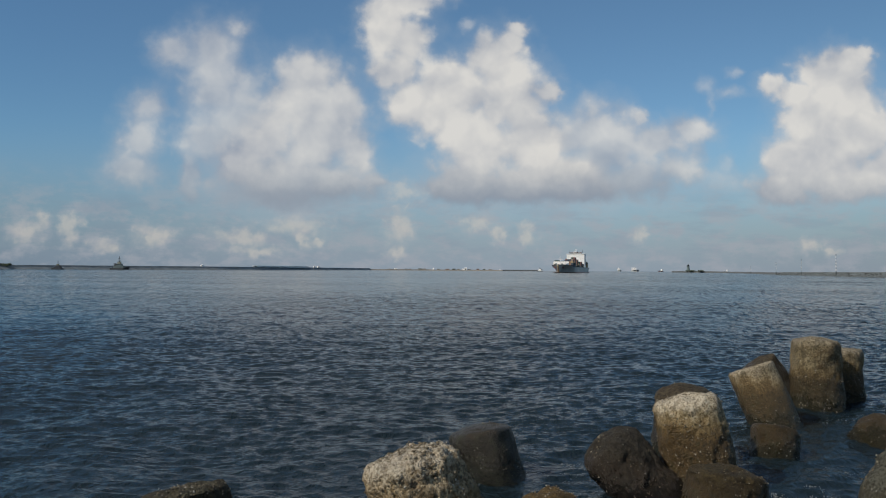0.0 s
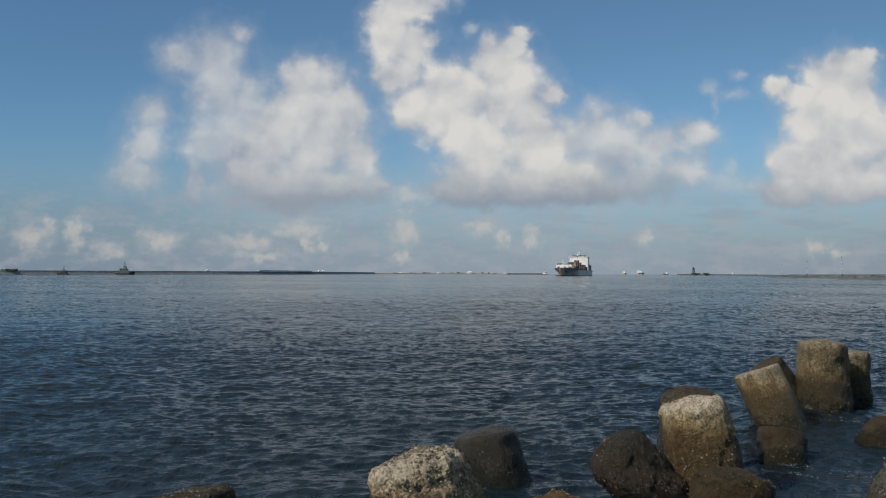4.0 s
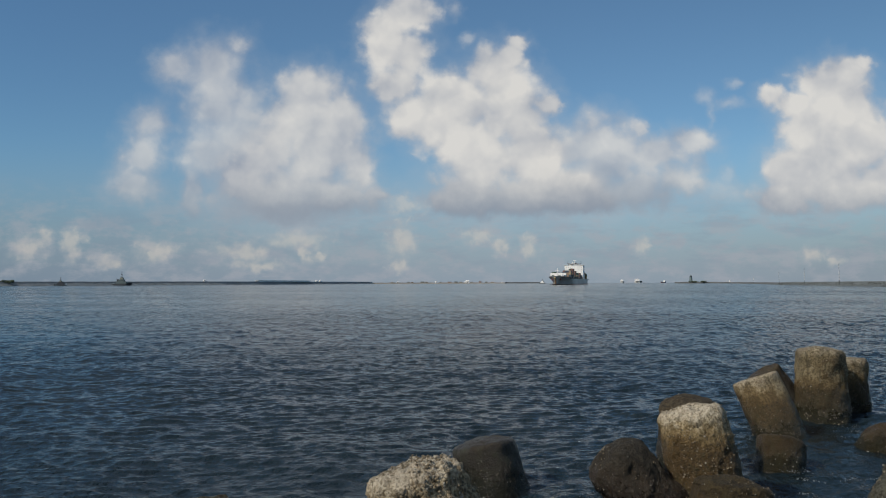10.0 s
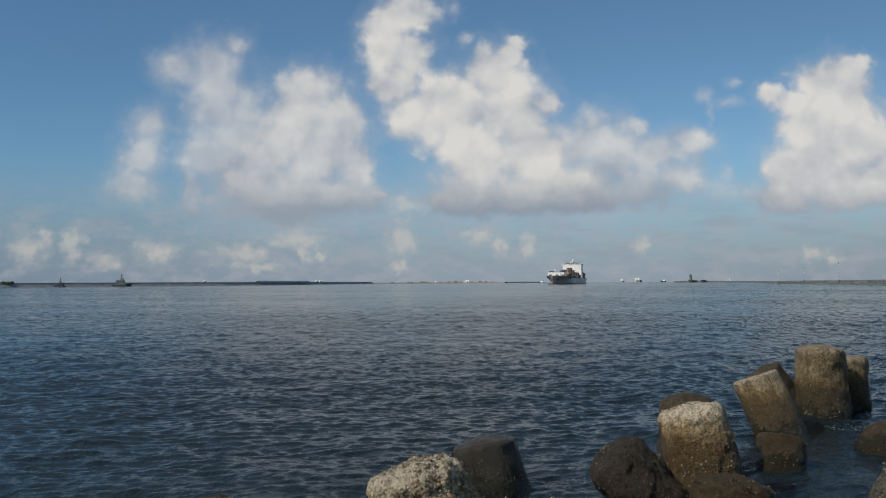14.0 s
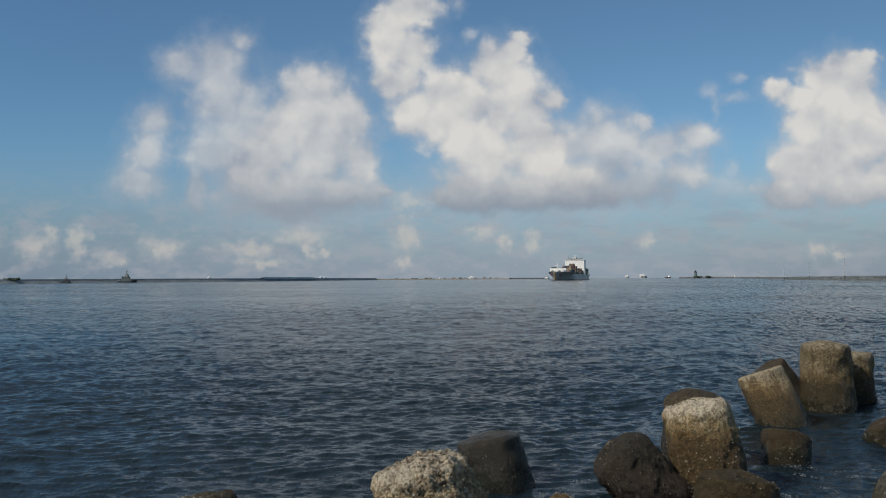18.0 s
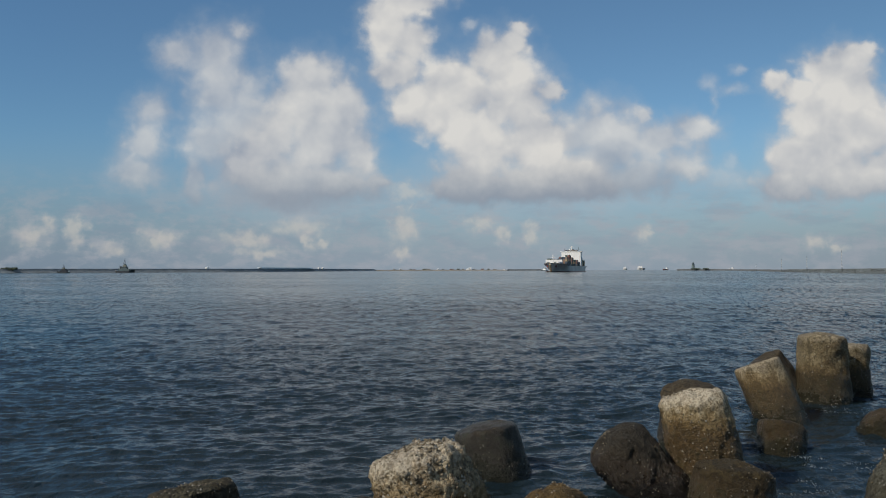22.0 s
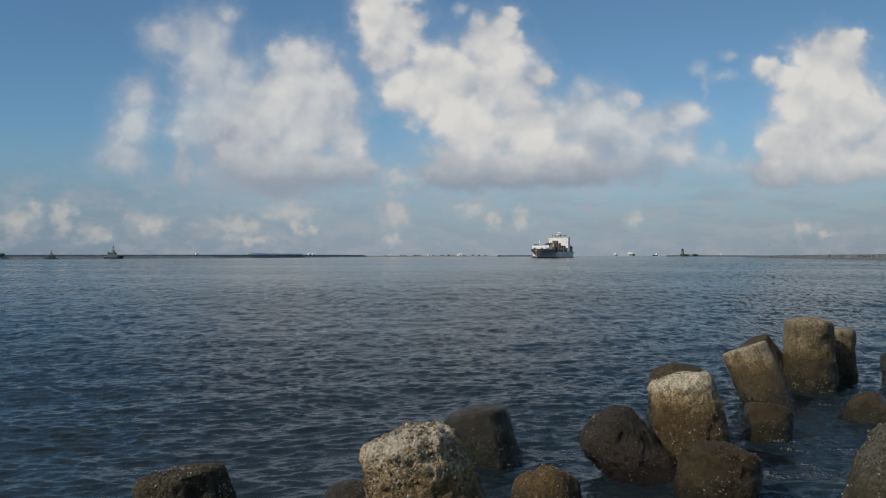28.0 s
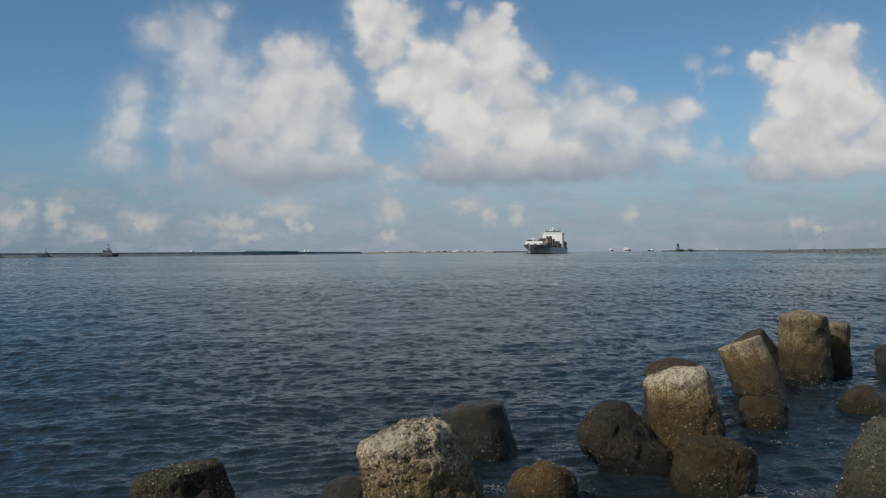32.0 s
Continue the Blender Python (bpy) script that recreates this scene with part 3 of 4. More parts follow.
def tetrapod(tip, axis, mat, spin, label, tip_r=0.40, root_r=0.53, rough=0.6, grit=0, grit_size=0.014, seed=1.0, dome=0.05, rim=0.15, lumps=0.0):
    a = Vector(axis).normalized()
    low = math.sin(radians(37))
    if a.z < low:  # a leg that lies low still rises out of the water
        side = Vector((a.x, a.y, 0)).normalized() * math.cos(radians(37))
        a = Vector((side.x, side.y, low))
    centre = Vector(tip) - a * LEG
    base_turn = a.to_track_quat("Z", "Y").to_matrix().to_4x4()

    def highest(angle):
        m = base_turn @ Matrix.Rotation(angle, 4, "Z")
        return max((m @ (Matrix.Rotation(2 * math.pi * k / 3, 4, "Z") @ Matrix.Rotation(SPREAD, 4, "Y") @ Vector((0, 0, 1)))).z for k in range(3))

    # it lies with its other three legs as deep as they go
    turn = base_turn @ Matrix.Rotation(min((radians(spin + k * 3) for k in range(40)), key=highest), 4, "Z")
    ob = empty("tetrapod", Matrix.Translation(centre) @ turn, label, "tetrapod", "tetrapods along the shore")
    for k in range(4):
        n, rings = ((150, 64) if lumps else (104, 44)) if k == 0 else (28, 10)
        pts, rows = leg_points(n, rings, tip_r, root_r, rough, seed + k, dome, rim, lumps if k == 0 else 0)
        m = Matrix() if k == 0 else Matrix.Rotation(2 * math.pi * k / 3, 4, "Z") @ Matrix.Rotation(SPREAD, 4, "Y")
        leg = from_grid("leg", [m @ p for p in pts], rows, n, mat, ob, True)
        if k == 0 and grit:
            shells(leg, grit, grit_size, seed, n, rows)
    return ob


def shells(parent, count, size, seed, n, rows):
    """Barnacles and bared pebbles on the leg that stands out of the water."""
    rnd = random.Random(int(seed * 100))
    verts, faces = [], []
    octa = ((1, 2, 0), (2, 3, 0), (3, 4, 0), (4, 1, 0), (2, 1, 5), (3, 2, 5), (4, 3, 5), (1, 4, 5))
    skin = parent.data
    near = []
    while len(near) < count:
        r, c = rnd.randint(rows // 6, rows - 2), rnd.randint(0, n - 1)
        p = skin.vertices[r * n + c].co
        if noise.noise(p * 3.3 + Vector((seed, 5, 2))) + rnd.uniform(-0.3, 0.3) < 0.0:
            continue
        near.append((p, r))
    for p, r in near:
        s = size * rnd.uniform(0.45, 1.5)
        out = Vector((p.x, p.y, 0)).normalized() if r < rows - FACE - 3 else Vector((p.x * 0.5, p.y * 0.5, 0.6)).normalized()
        q = out.to_track_quat("Z", "Y") @ Euler((rnd.uniform(-0.5, 0.5), rnd.uniform(-0.5, 0.5), rnd.uniform(0, 6.28))).to_quaternion()
        mid = p + Vector((rnd.uniform(-0.015, 0.015), rnd.uniform(-0.015, 0.015), rnd.uniform(-0.015, 0.015))) - out * s * 0.15
        base = len(verts)
        for v in ((0, 0, 0.7), (1.2, 0, 0), (0.1, 0.8, 0.1), (-1, 0.1, 0), (0, -0.9, 0), (0, 0, -0.6)):
            verts.append(mid + q @ (Vector(v) * s))
        faces += [tuple(base + i for i in f) for f in octa]
    me = bpy.data.meshes.new("barnacles")
    me.from_pydata(verts, [], faces)
    me.materials.append(SHELL)
    ob = tagged(new("barnacle_crust", me), "pale barnacles and bared pebbles", kind="stuff")
    ob.parent = parent
    return ob


def make_tetrapods():
    tetrapod((7.42, 13.5, 1.29), (0.02, 0.06, 1), CONCRETE_OLIVE, 20, "broad upright olive-brown concrete tetrapod with pale scars on its top", 0.445, 0.47, 1.0, 700, 0.012, 1.0, 0.05, 0.12)
    tetrapod((8.33, 14.3, 0.99), (-0.02, 0.05, 1), CONCRETE_OLIVE, 75, "brown concrete tetrapod standing close behind a broad one", 0.43, 0.46, 0.9, 300, 0.011, 2.3, 0.02, 0.08)
    tetrapod((5.48, 12.1, 0.925), (-0.33, 0.27, 1), CONCRETE_TAN, 60, "leaning tan concrete tetrapod leg with a flat square-edged tip", 0.39, 0.42, 0.4, 520, 0.010, 3.7, 0.0, 0.04)
    tetrapod((6.47, 14.0, 0.75), (-0.60, 0.12, 0.85), CONCRETE_WET, 60, "dark wet concrete tetrapod leaning behind a tan one", 0.38, 0.42, 0.5, 0, 0.01, 4.2, 0.0, 0.05)
    tetrapod((2.99, 8.4, 1.06), (-0.17, 0.12, 0.98), CONCRETE, 10, "upright concrete tetrapod leg, pale on top and brown below", 0.39, 0.48, 1.1, 1300, 0.010, 5.4, 0.07, 0.13, 0.35)
    tetrapod((3.38, 9.6, 0.97), (-0.07, 0, 1), CONCRETE_WET, 40, "dark brown concrete tetrapod hidden behind a pale one", 0.39, 0.5, 0.8, 160, 0.010, 6.6)
    tetrapod((-0.265, 5.7, 1.08), (-0.33, 0.10, 0.95), CONCRETE_PALE, 35, "pitted pale concrete tetrapod with bared pebbles and barnacles", 0.40, 0.50, 1.25, 4200, 0.0125, 7.7, 0.04, 0.09, 1.0)
    tetrapod((0.515, 8.9, 0.56), (-0.22, 0.14, 0.97), CONCRETE_WET, 5, "dark wet concrete tetrapod with a flat tip", 0.415, 0.48, 0.6, 130, 0.008, 8.1, 0.06, 0.09)
    tetrapod((1.97, 8.3, 0.57), (-0.62, 0.22, 0.70), CONCRETE_RUST, 60, "low dark brown tetrapod washed by the waves", 0.36, 0.41, 1.2, 300, 0.009, 9.9, 0.06, 0.2, 0.3)
    tetrapod((3.09, 7.4, 0.46), (0.16, 0.16, 0.97), CONCRETE_MUD, 60, "wet brown tetrapod tip in front of a pale upright one", 0.41, 0.47, 1.0, 520, 0.008, 10.5, 0.05, 0.08, 0.3)
    tetrapod((4.86, 9.9, 0.36), (0.18, 0.20, 0.95), CONCRETE_MUD, 60, "low brown tetrapod tip awash", 0.325, 0.40, 0.8, 90, 0.008, 11.2, 0.03, 0.06)
    tetrapod((6.80, 11.0, 0.18), (-0.28, 0.60, 0.69), CONCRETE_MUD, 60, "low brown tetrapod tip awash", 0.36, 0.5, 0.9, 120, 0.008, 12.8)
    tetrapod((4.72, 6.65, 0.73), (0.52, 0.25, 0.82), CONCRETE_MOSS, 60, "leaning grey concrete tetrapod with mossy flanks", 0.38, 0.5, 1.0, 500, 0.011, 13.6, 0.05, 0.13, 0.4)
    tetrapod((2.99, 6.3, 0.24), (0.13, 0.25, 0.96), CONCRETE_MUD, 20, "mossy low tetrapod tip in front of the others", 0.34, 0.5, 1.0, 420, 0.009, 14.3)
    tetrapod((1.12, 7.0, 0.37), (0.06, 0.30, 0.95), CONCRETE_AMBER, 45, "rounded brown tetrapod tip dotted with barnacles", 0.34, 0.46, 1.1, 1300, 0.009, 15.7, 0.06, 0.2, 0.5)
    tetrapod((-2.09, 5.6, 0.81), (-0.24, 0.22, 0.95), CONCRETE_KELP, 70, "dark olive tetrapod tip dotted with pale barnacles", 0.36, 0.46, 1.1, 1500, 0.008, 16.4, 0.04, 0.12, 0.6)
    tetrapod((-0.64, 6.2, 0.47), (0.17, 0.54, 0.82), CONCRETE_WET, 20, "dark wet tetrapod low beside a pale pitted one", 0.38, 0.5, 0.9, 100, 0.01, 17.1)
    tetrapod((9.68, 14.0, 0.56), (0.12, 0.23, 0.97), CONCRETE_WET, 15, "dark wet tetrapod farther along the shore", 0.42, 0.5, 0.8, 40, 0.010, 18.9)


# ---- breakwaters and the far shore ----
def bank(name, line, crown, foot, mat, label, wobble=0.25, step=6.0, parent=None):
    """A mound along a line of (x, y, height)."""
    pts, prof = [], [(-foot, -3.0), (-crown - 1.5, 0.55), (-crown, 0.97), (0, 1.0), (crown, 0.97), (crown + 1.5, 0.55), (foot, -3.0)]
    path = []
    for (x0, y0, h0), (x1, y1, h1) in zip(line, line[1:]):
        n = max(2, int(math.hypot(x1 - x0, y1 - y0) / step))
        path += [(x0 + (x1 - x0) * i / n, y0 + (y1 - y0) * i / n, h0 + (h1 - h0) * i / n) for i in range(n)]
    path.append(line[-1])
    for i, (x, y, h) in enumerate(path):
        a, b = path[max(0, i - 1)], path[min(len(path) - 1, i + 1)]
        d = Vector((b[0] - a[0], b[1] - a[1], 0)).normalized()
        side = Vector((-d.y, d.x, 0))
        for s, f in prof:
            w = noise.noise((x * 0.11 + s, y * 0.11, f)) * wobble
            z = h * f + w * 2 if f > 0 else f
            pts.append(Vector((x, y, z)) + side * (s + w * 3))
    return from_grid(name, pts, len(path), len(prof), mat, parent, smooth=False)


def rubble(name, line, count, size, mat, parent, reach, seed):
    """Armour rocks heaped along a mound's foot."""
    rnd = random.Random(seed)
    verts, faces = [], []
    cube = ((0, 1, 3, 2), (4, 6, 7, 5), (0, 4, 5, 1), (2, 3, 7, 6), (0, 2, 6, 4), (1, 5, 7, 3))
    for _ in range(count):
        k = rnd.randrange(len(line) - 1)
        f = rnd.random()
        (x0, y0, h0), (x1, y1, h1) = line[k], line[k + 1]
        d = Vector((x1 - x0, y1 - y0, 0)).normalized()
        g = rnd.random()
        h = h0 + (h1 - h0) * f
        mid = Vector((x0 + (x1 - x0) * f, y0 + (y1 - y0) * f, h * g * 0.9)) + Vector((d.y, -d.x, 0)) * reach * (1 - g * 0.6) * rnd.choice((-1, 1))
        q = Euler((rnd.uniform(0, 6), rnd.uniform(0, 6), rnd.uniform(0, 6))).to_matrix()
        base = len(verts)
        for i in range(8):
            v = Vector((1 if i & 4 else -1, 1 if i & 2 else -1, 1 if i & 1 else -1)) * size * rnd.uniform(0.35, 0.75)
            verts.append(mid + q @ v)
        faces += [tuple(base + i for i in fc) for fc in cube]
    me = bpy.data.meshes.new(name)
    me.from_pydata(verts, [], faces)
    me.materials.append(mat)
    ob = tagged(new(name, me), "dark armour rocks", kind="stuff")
    ob.parent = parent
    return ob


def make_breakwaters():
    east_line = [(330, 180, 3.4), (240, 337, 3.1), (275, 470, 2.8), (318, 628, 2.6)]
    ob = bank("breakwater", east_line, 3.0, 9.0, CAPSTONE, "", 0.06)
    tagged(ob, "long grey concrete breakwater with a rubble foot", "breakwater", kind="structure")
    rubble("armour_rocks", east_line, 1100, 0.36, ROCK, ob, 8.2, 3)
    dike = [(318, 630, 2.0), (420, 900, 2.2), (560, 1320, 2.4), (580, 1470, 3.2), (510, 1500, 3.0)]
    ob = bank("breakwater", dike, 2.5, 7.0, ROCK, "", 0.3, 10)
    tagged(ob, "low far rubble dike running out to a lighthouse", "breakwater", kind="structure")
    west = [(-700, 600, 5.0), (-494, 760, 5.05), (-330, 1000, 5.2), (-255, 1400, 5.6), (-200, 1900, 5.6)]
    ob = bank("breakwater", west, 4.0, 14.0, WEST_STONE, "", 0.1, 12)
    tagged(ob, "long grey breakwater across the water", "breakwater", kind="structure")
    rubble("armour_rocks", west, 500, 0.8, WEST_STONE, ob, 10.0, 5)
    spit = [(-200, 1910, 3.2), (-40, 2050, 3.2), (150, 2120, 2.8), (312, 2150, 3.4)]
    ob = bank("far_shore", spit, 8.0, 22.0, SAND, "", 0.5, 12)
    tagged(ob, "low sandy far shore with scattered sheds", "shore", kind="structure")
    ob = bank("quay", [(190, 2040, 4.0), (306, 2075, 4.0)], 5.0, 14.0, ROCK, "", 0.1, 10)
    tagged(ob, "dark low quay at the end of the far shore", "quay", kind="structure")


def mast(x, y, z, tall, bands, label):
    ob = empty("striped_mast", pose(x, y, z - 1.4), label, "mast", "striped masts on the breakwater")
    part("foot", block((0.9, 0.9, 2.2), (0, 0, 0.6), 0.06), CAPSTONE, ob)
    tall += 1.4
    h = (tall - 1.6) / bands
    for i in range(bands):
        part("band", tube(0.14, 0.13, h, (0, 0, 1.6 + i * h), 10), STEEL if i % 2 == 0 else WHITE, ob, smooth=False)
    part("top_lamp", tube(0.18, 0.12, 0.4, (0, 0, tall), 10), STEEL, ob)
    return ob


def make_masts():
    label = "tall dark and white striped mast on a breakwater"
    mast(225, 326, 2.7, 12.2, 11, label)
    mast(254, 437, 2.6, 11.4, 11, label)
    mast(291, 549, 2.5, 10.4, 9, label)
    mast(318, 645, 1.9, 9.8, 9, label)
    mast(401, 880, 2.0, 7.0, 7, label)


def lighthouse():
    ob = empty("lighthouse", pose(542, 1490, 2.6), "small dark lighthouse on the end of a dike", "lighthouse")
    part("base", block((9, 9, 3.0), (0, 0, 1.2), 0.3), GREEN, ob)
    part("tower", tube(3.4, 2.7, 8.5, (0, 0, 2.6), 12), GREEN, ob)
    part("gallery", tube(3.5, 3.5, 0.6, (0, 0, 11.1), 16), GREEN, ob)
    part("lantern", tube(2.0, 2.0, 2.4, (0, 0, 11.7), 12), GLASS, ob)
    part("dome", tube(2.3, 0.3, 1.6, (0, 0, 14.1), 12), GREEN, ob)
    part("mast", tube(0.15, 0.1, 2.0, (0, 0, 15.6), 6), GREEN, ob)
    for i in range(8):
        a = i * math.pi / 4
        part("railing_post", tube(0.1, 0.1, 1.1, (3.2 * math.cos(a), 3.2 * math.sin(a), 11.7), 6), GREEN, ob)
    part("door", block((1.4, 0.3, 2.2), (0, -4.55, 1.0)), GLASS, ob)


def shed(x, y, z, size, mat, label, turn=0.0):
    w, d, h = size
    ob = empty("shed", pose(x, y, z, 0, 0, turn), label, "shed")
    part("wall", block((w, d, h), (0, 0, h / 2), 0.1), mat, ob)
    bm = bmesh.new()
    pts = [bm.verts.new(p) for p in ((-w * 0.54, -d * 0.54, h), (w * 0.54, -d * 0.54, h), (w * 0.54, d * 0.54, h), (-w * 0.54, d * 0.54, h),
                                     (-w * 0.54, 0, h * 1.35), (w * 0.54, 0, h * 1.35))]
    for f in ((0, 1, 5, 4), (2, 3, 4, 5), (1, 2, 5), (3, 0, 4), (3, 2, 1, 0)):
        bm.faces.new([pts[i] for i in f])
    part("roof", bm, mat, ob)
    part("door", block((w * 0.2, 0.2, h * 0.7), (0, -d / 2 - 0.05, h * 0.35)), STEEL, ob)
    return ob


def tank(x, y, z, r, h, label):
    ob = empty("storage_tank", pose(x, y, z), label, "tank")
    part("shell", tube(r, r, h, (0, 0, 0), 20), WHITE, ob)
    part("dome", tube(r, r * 0.25, h * 0.3, (0, 0, h), 20), WHITE, ob)
    part("ladder", block((0.5, 0.2, h), (0, -r - 0.05, h / 2)), STEEL, ob)
    return ob


def make_far_shore():
    tank(-342, 982, 4.8, 2.4, 2.3, "small white storage tank on the breakwater")
    tank(-257, 1395, 5.0, 2.7, 2.8, "white storage tank beside another on the breakwater")
    tank(-250, 1400, 5.0, 2.7, 2.8, "white storage tank beside another on the breakwater")
    ob = empty("warehouse", pose(-284, 1232, 4.7, 0, 0, 78.7), "long low grey warehouse behind the breakwater", "warehouse")
    part("wall", block((216, 7, 2.2), (0, 0, 1.1), 0.2), PALE_WALL, ob)
    part("roof", block((224, 8, 0.4), (0, 0, 2.4), 0.1), PALE_WALL, ob)
    rnd = random.Random(4)
    for i in range(17):
        f = i / 16
        x, y = -150 + 330 * f + rnd.uniform(-8, 8), 2090 + 55 * f
        w = rnd.uniform(5, 12)
        shed(x, y, 2.4, (w, 6, rnd.uniform(1.6, 3.0)), (SAND, WHITE, CAPSTONE, DECK, SCRUB)[i % 5],
             ("sand-coloured", "white", "grey", "brown", "dark green")[i % 5] + " low shed on the far shore", rnd.uniform(-20, 20))
    shed(78, 2125, 2.4, (9, 7, 5.2), WHITE, "white house on the far shore")
    tank(-20, 2100, 2.4, 2.8, 3.5, "small white tank on the far shore")
    for x, y, w in ((-488, 764, 14), (545, 1480, 16), (562, 1470, 9)):
        bm = bmesh.new()
        rs = random.Random(int(x))
        for _ in range(46):
            s = rs.uniform(0.6, 1.6)
            made = bmesh.ops.create_icosphere(bm, subdivisions=1, radius=s)["verts"]
            at = Vector((rs.gauss(0, w * 0.3), rs.gauss(0, 2), rs.uniform(0.2, 2.0)))
            for v in made:
                v.co = v.co * rs.uniform(0.7, 1.2) + at
        ob = part("shrub", bm, SCRUB)
        ob.matrix_world = pose(x, y, 3.7 if x < 0 else 2.6)
        tagged(ob, "dark scrub on the shore", "shrub", kind="stuff")


# ---- vessels ----
def hull_mesh(length, beam, deck, bow_rise, flare, draught, full=0.9, rows=40):
    """A ship's side and bottom: bow at +y, stern square."""
    pts, cols = [], 13
    for i in range(rows):
        f = i / (rows - 1)
        y = -length / 2 + length * f
        bow = max(0.0, (f - 0.72) / 0.28)
        stern = max(0.0, (0.12 - f) / 0.12)
        top = deck + bow_rise * max(0.0, min(1.0, (f - 0.82) / 0.05)) + bow_rise * 0.35 * bow ** 2
        up_half = beam / 2 * (1 - bow ** 4.0) * (1 - 0.10 * stern)
        low_half = beam / 2 * max(0.0, 1 - (bow * 1.2) ** 1.15) * (1 - 0.5 * stern)
        for j in range(cols):
            s = j / (cols - 1) * 2 - 1
            a = abs(s)
            z = -draught + (top + draught) * max(0.0, (a - 0.25) / 0.75)
            g = max(0.0, min(1.0, (z + 1) / (top + 1))) ** (1.0 + flare)
            half = low_half + (up_half - low_half) * g
            x = math.copysign(half * min(1.0, a / 0.25), s) if a < 0.25 else math.copysign(half, s)
            rake = (length * 0.035) * bow * max(0.0, z / top)
            pts.append((x, y + rake, z))
    return pts, rows, cols


def hull_deck(pts, rows, cols, drop=0.3):
    bm = bmesh.new()
    prev = None
    for i in range(rows):
        a, b = pts[i * cols], pts[i * cols + cols - 1]
        cur = (bm.verts.new((a[0], a[1], a[2] - drop)), bm.verts.new((b[0], b[1], b[2] - drop)))
        if prev:
            bm.faces.new((prev[0], prev[1], cur[1], cur[0]))
        prev = cur
    return bm


def transom(pts, cols):
    bm = bmesh.new()
    bm.faces.new([bm.verts.new(p) for p in pts[:cols]])
    return bm


def container_ship():
    ship = empty("container_ship", pose(190, 965, 0, 0, 0, 160), "dark-hulled container ship with a white bridge, under way", "ship")
    pts, rows, cols = hull_mesh(196, 27, 7.2, 2.2, 1.0, 5.0)
    pts = [(x, y - 14, z) for x, y, z in pts]
    hull = from_grid("hull", pts, rows, cols, HULL, ship)
    hull["label"] = "dark grey-green hull with rust at the bow"
    part("transom", transom(pts, cols), HULL, ship)
    part("deck", hull_deck(pts, rows, cols), DECK, ship)
    stripe, r2, c2 = hull_mesh(196.3, 27.3, 0.8, 0.0, 0.1, 4.0)
    boot = from_grid("boot_topping", [(x, y - 14, z) for x, y, z in stripe], r2, c2, BOOT, ship)
    boot["label"] = "faded red boot topping"
    # white wave-breaker and bulwark on the forecastle
    brk = part("wave_breaker", block((19.5, 0.5, 4.6), (0, 66, 11.8), 0.1), WHITE, ship, "white wave breaker")
    for s in (-1, 1):
        part("bulwark", block((0.4, 8, 2.2), (s * 8.6, 70, 10.6), 0.08, turn=s * 16), WHITE, ship)
        part("anchor", block((1.6, 0.6, 2.2), (s * 5.0, 80.2, 6.4), 0.2, turn=-s * 38), BOOT, ship, "rusty anchor in its pocket")
        part("winch", tube(1.0, 1.0, 2.6, (s * 4, 73, 10.6), 12, turn=Matrix.Rotation(radians(90), 4, "Y")), GREEN, ship)
    for s in (-7, -4.5, 5, 8):
        part("deck_cargo", block((2.4, 6, 5.5), (s, 58, 12.9), 0.06), BOXES[(1, 3, 5)[abs(int(s)) % 3]], ship)
    part("foremast", tube(0.45, 0.3, 11, (0, 72, 9), 8), WHITE, ship)
    part("stem_post", tube(0.9, 1.3, 9.5, (0, 84.0, 0.8), 10, turn=Matrix.Rotation(radians(-34), 4, "X")), BOXES[2], ship, "rust-streaked stem")
    part("foremast_yard", block((5, 0.3, 0.3), (0, 72, 17)), WHITE, ship)
    # bridge house
    house = part("bridge_house", block((25.4, 13, 19.2), (0, -58, 16.8), 0.15), WHITE, ship, "tall white bridge house")
    part("bridge_deck", block((28.5, 8, 0.5), (0, -55, 26.5), 0.08), WHITE, house)
    part("wheelhouse", block((16, 8, 1.8), (0, -56, 27.4), 0.15), WHITE, house)
    for i in range(11):
        part("wheelhouse_window", block((1.2, 0.12, 0.8), (-7.5 + i * 1.5, -51.97, 27.5)), GLASS, house)
    for k in range(5):
        for i in range(8):
            part("cabin_window", block((0.3, 0.1, 0.35), (-10.5 + i * 3, -51.47, 12.4 + k * 2.7)), GLASS, house)
    part("roof_trim", block((18.6, 8.6, 0.35), (0, -56, 28.45)), DECK, house)
    for s in (-9, 9):
        part("antenna", tube(0.2, 0.12, 4.2, (s, -57, 28.4), 6), STEEL, house)
    radar = part("radar_mast", tube(0.8, 0.4, 5.0, (0, -57, 28.9), 8), WHITE, ship)
    part("radar_arm", block((4.6, 0.5, 0.5), (0, -56.7, 32.6)), WHITE, radar)
    part("radar_dome", tube(1.1, 0.5, 1.3, (2.6, -57, 28.9), 10), WHITE, radar)
    funnel = part("funnel", block((7, 8, 9), (0, -69, 24), 0.6), HULL, ship)
    part("funnel_band", block((7.1, 8.1, 2.0), (0, -69, 26.2), 0.5), BOXES[2], funnel)
    part("exhaust", tube(0.9, 0.9, 1.8, (0, -69, 28.4), 10), STEEL, funnel)
    for s in (-1, 1):
        boat = part("lifeboat", block((2.6, 7.5, 2.4), (s * 13.2, -66, 14.5), 0.9), BOXES[2], ship, "orange lifeboat")
        part("davit", block((0.5, 0.5, 3.4), (s * 13.1, -63, 15.8)), WHITE, boat)
    # containers, bay by bay, stepping down towards the bridge
    meshes = []
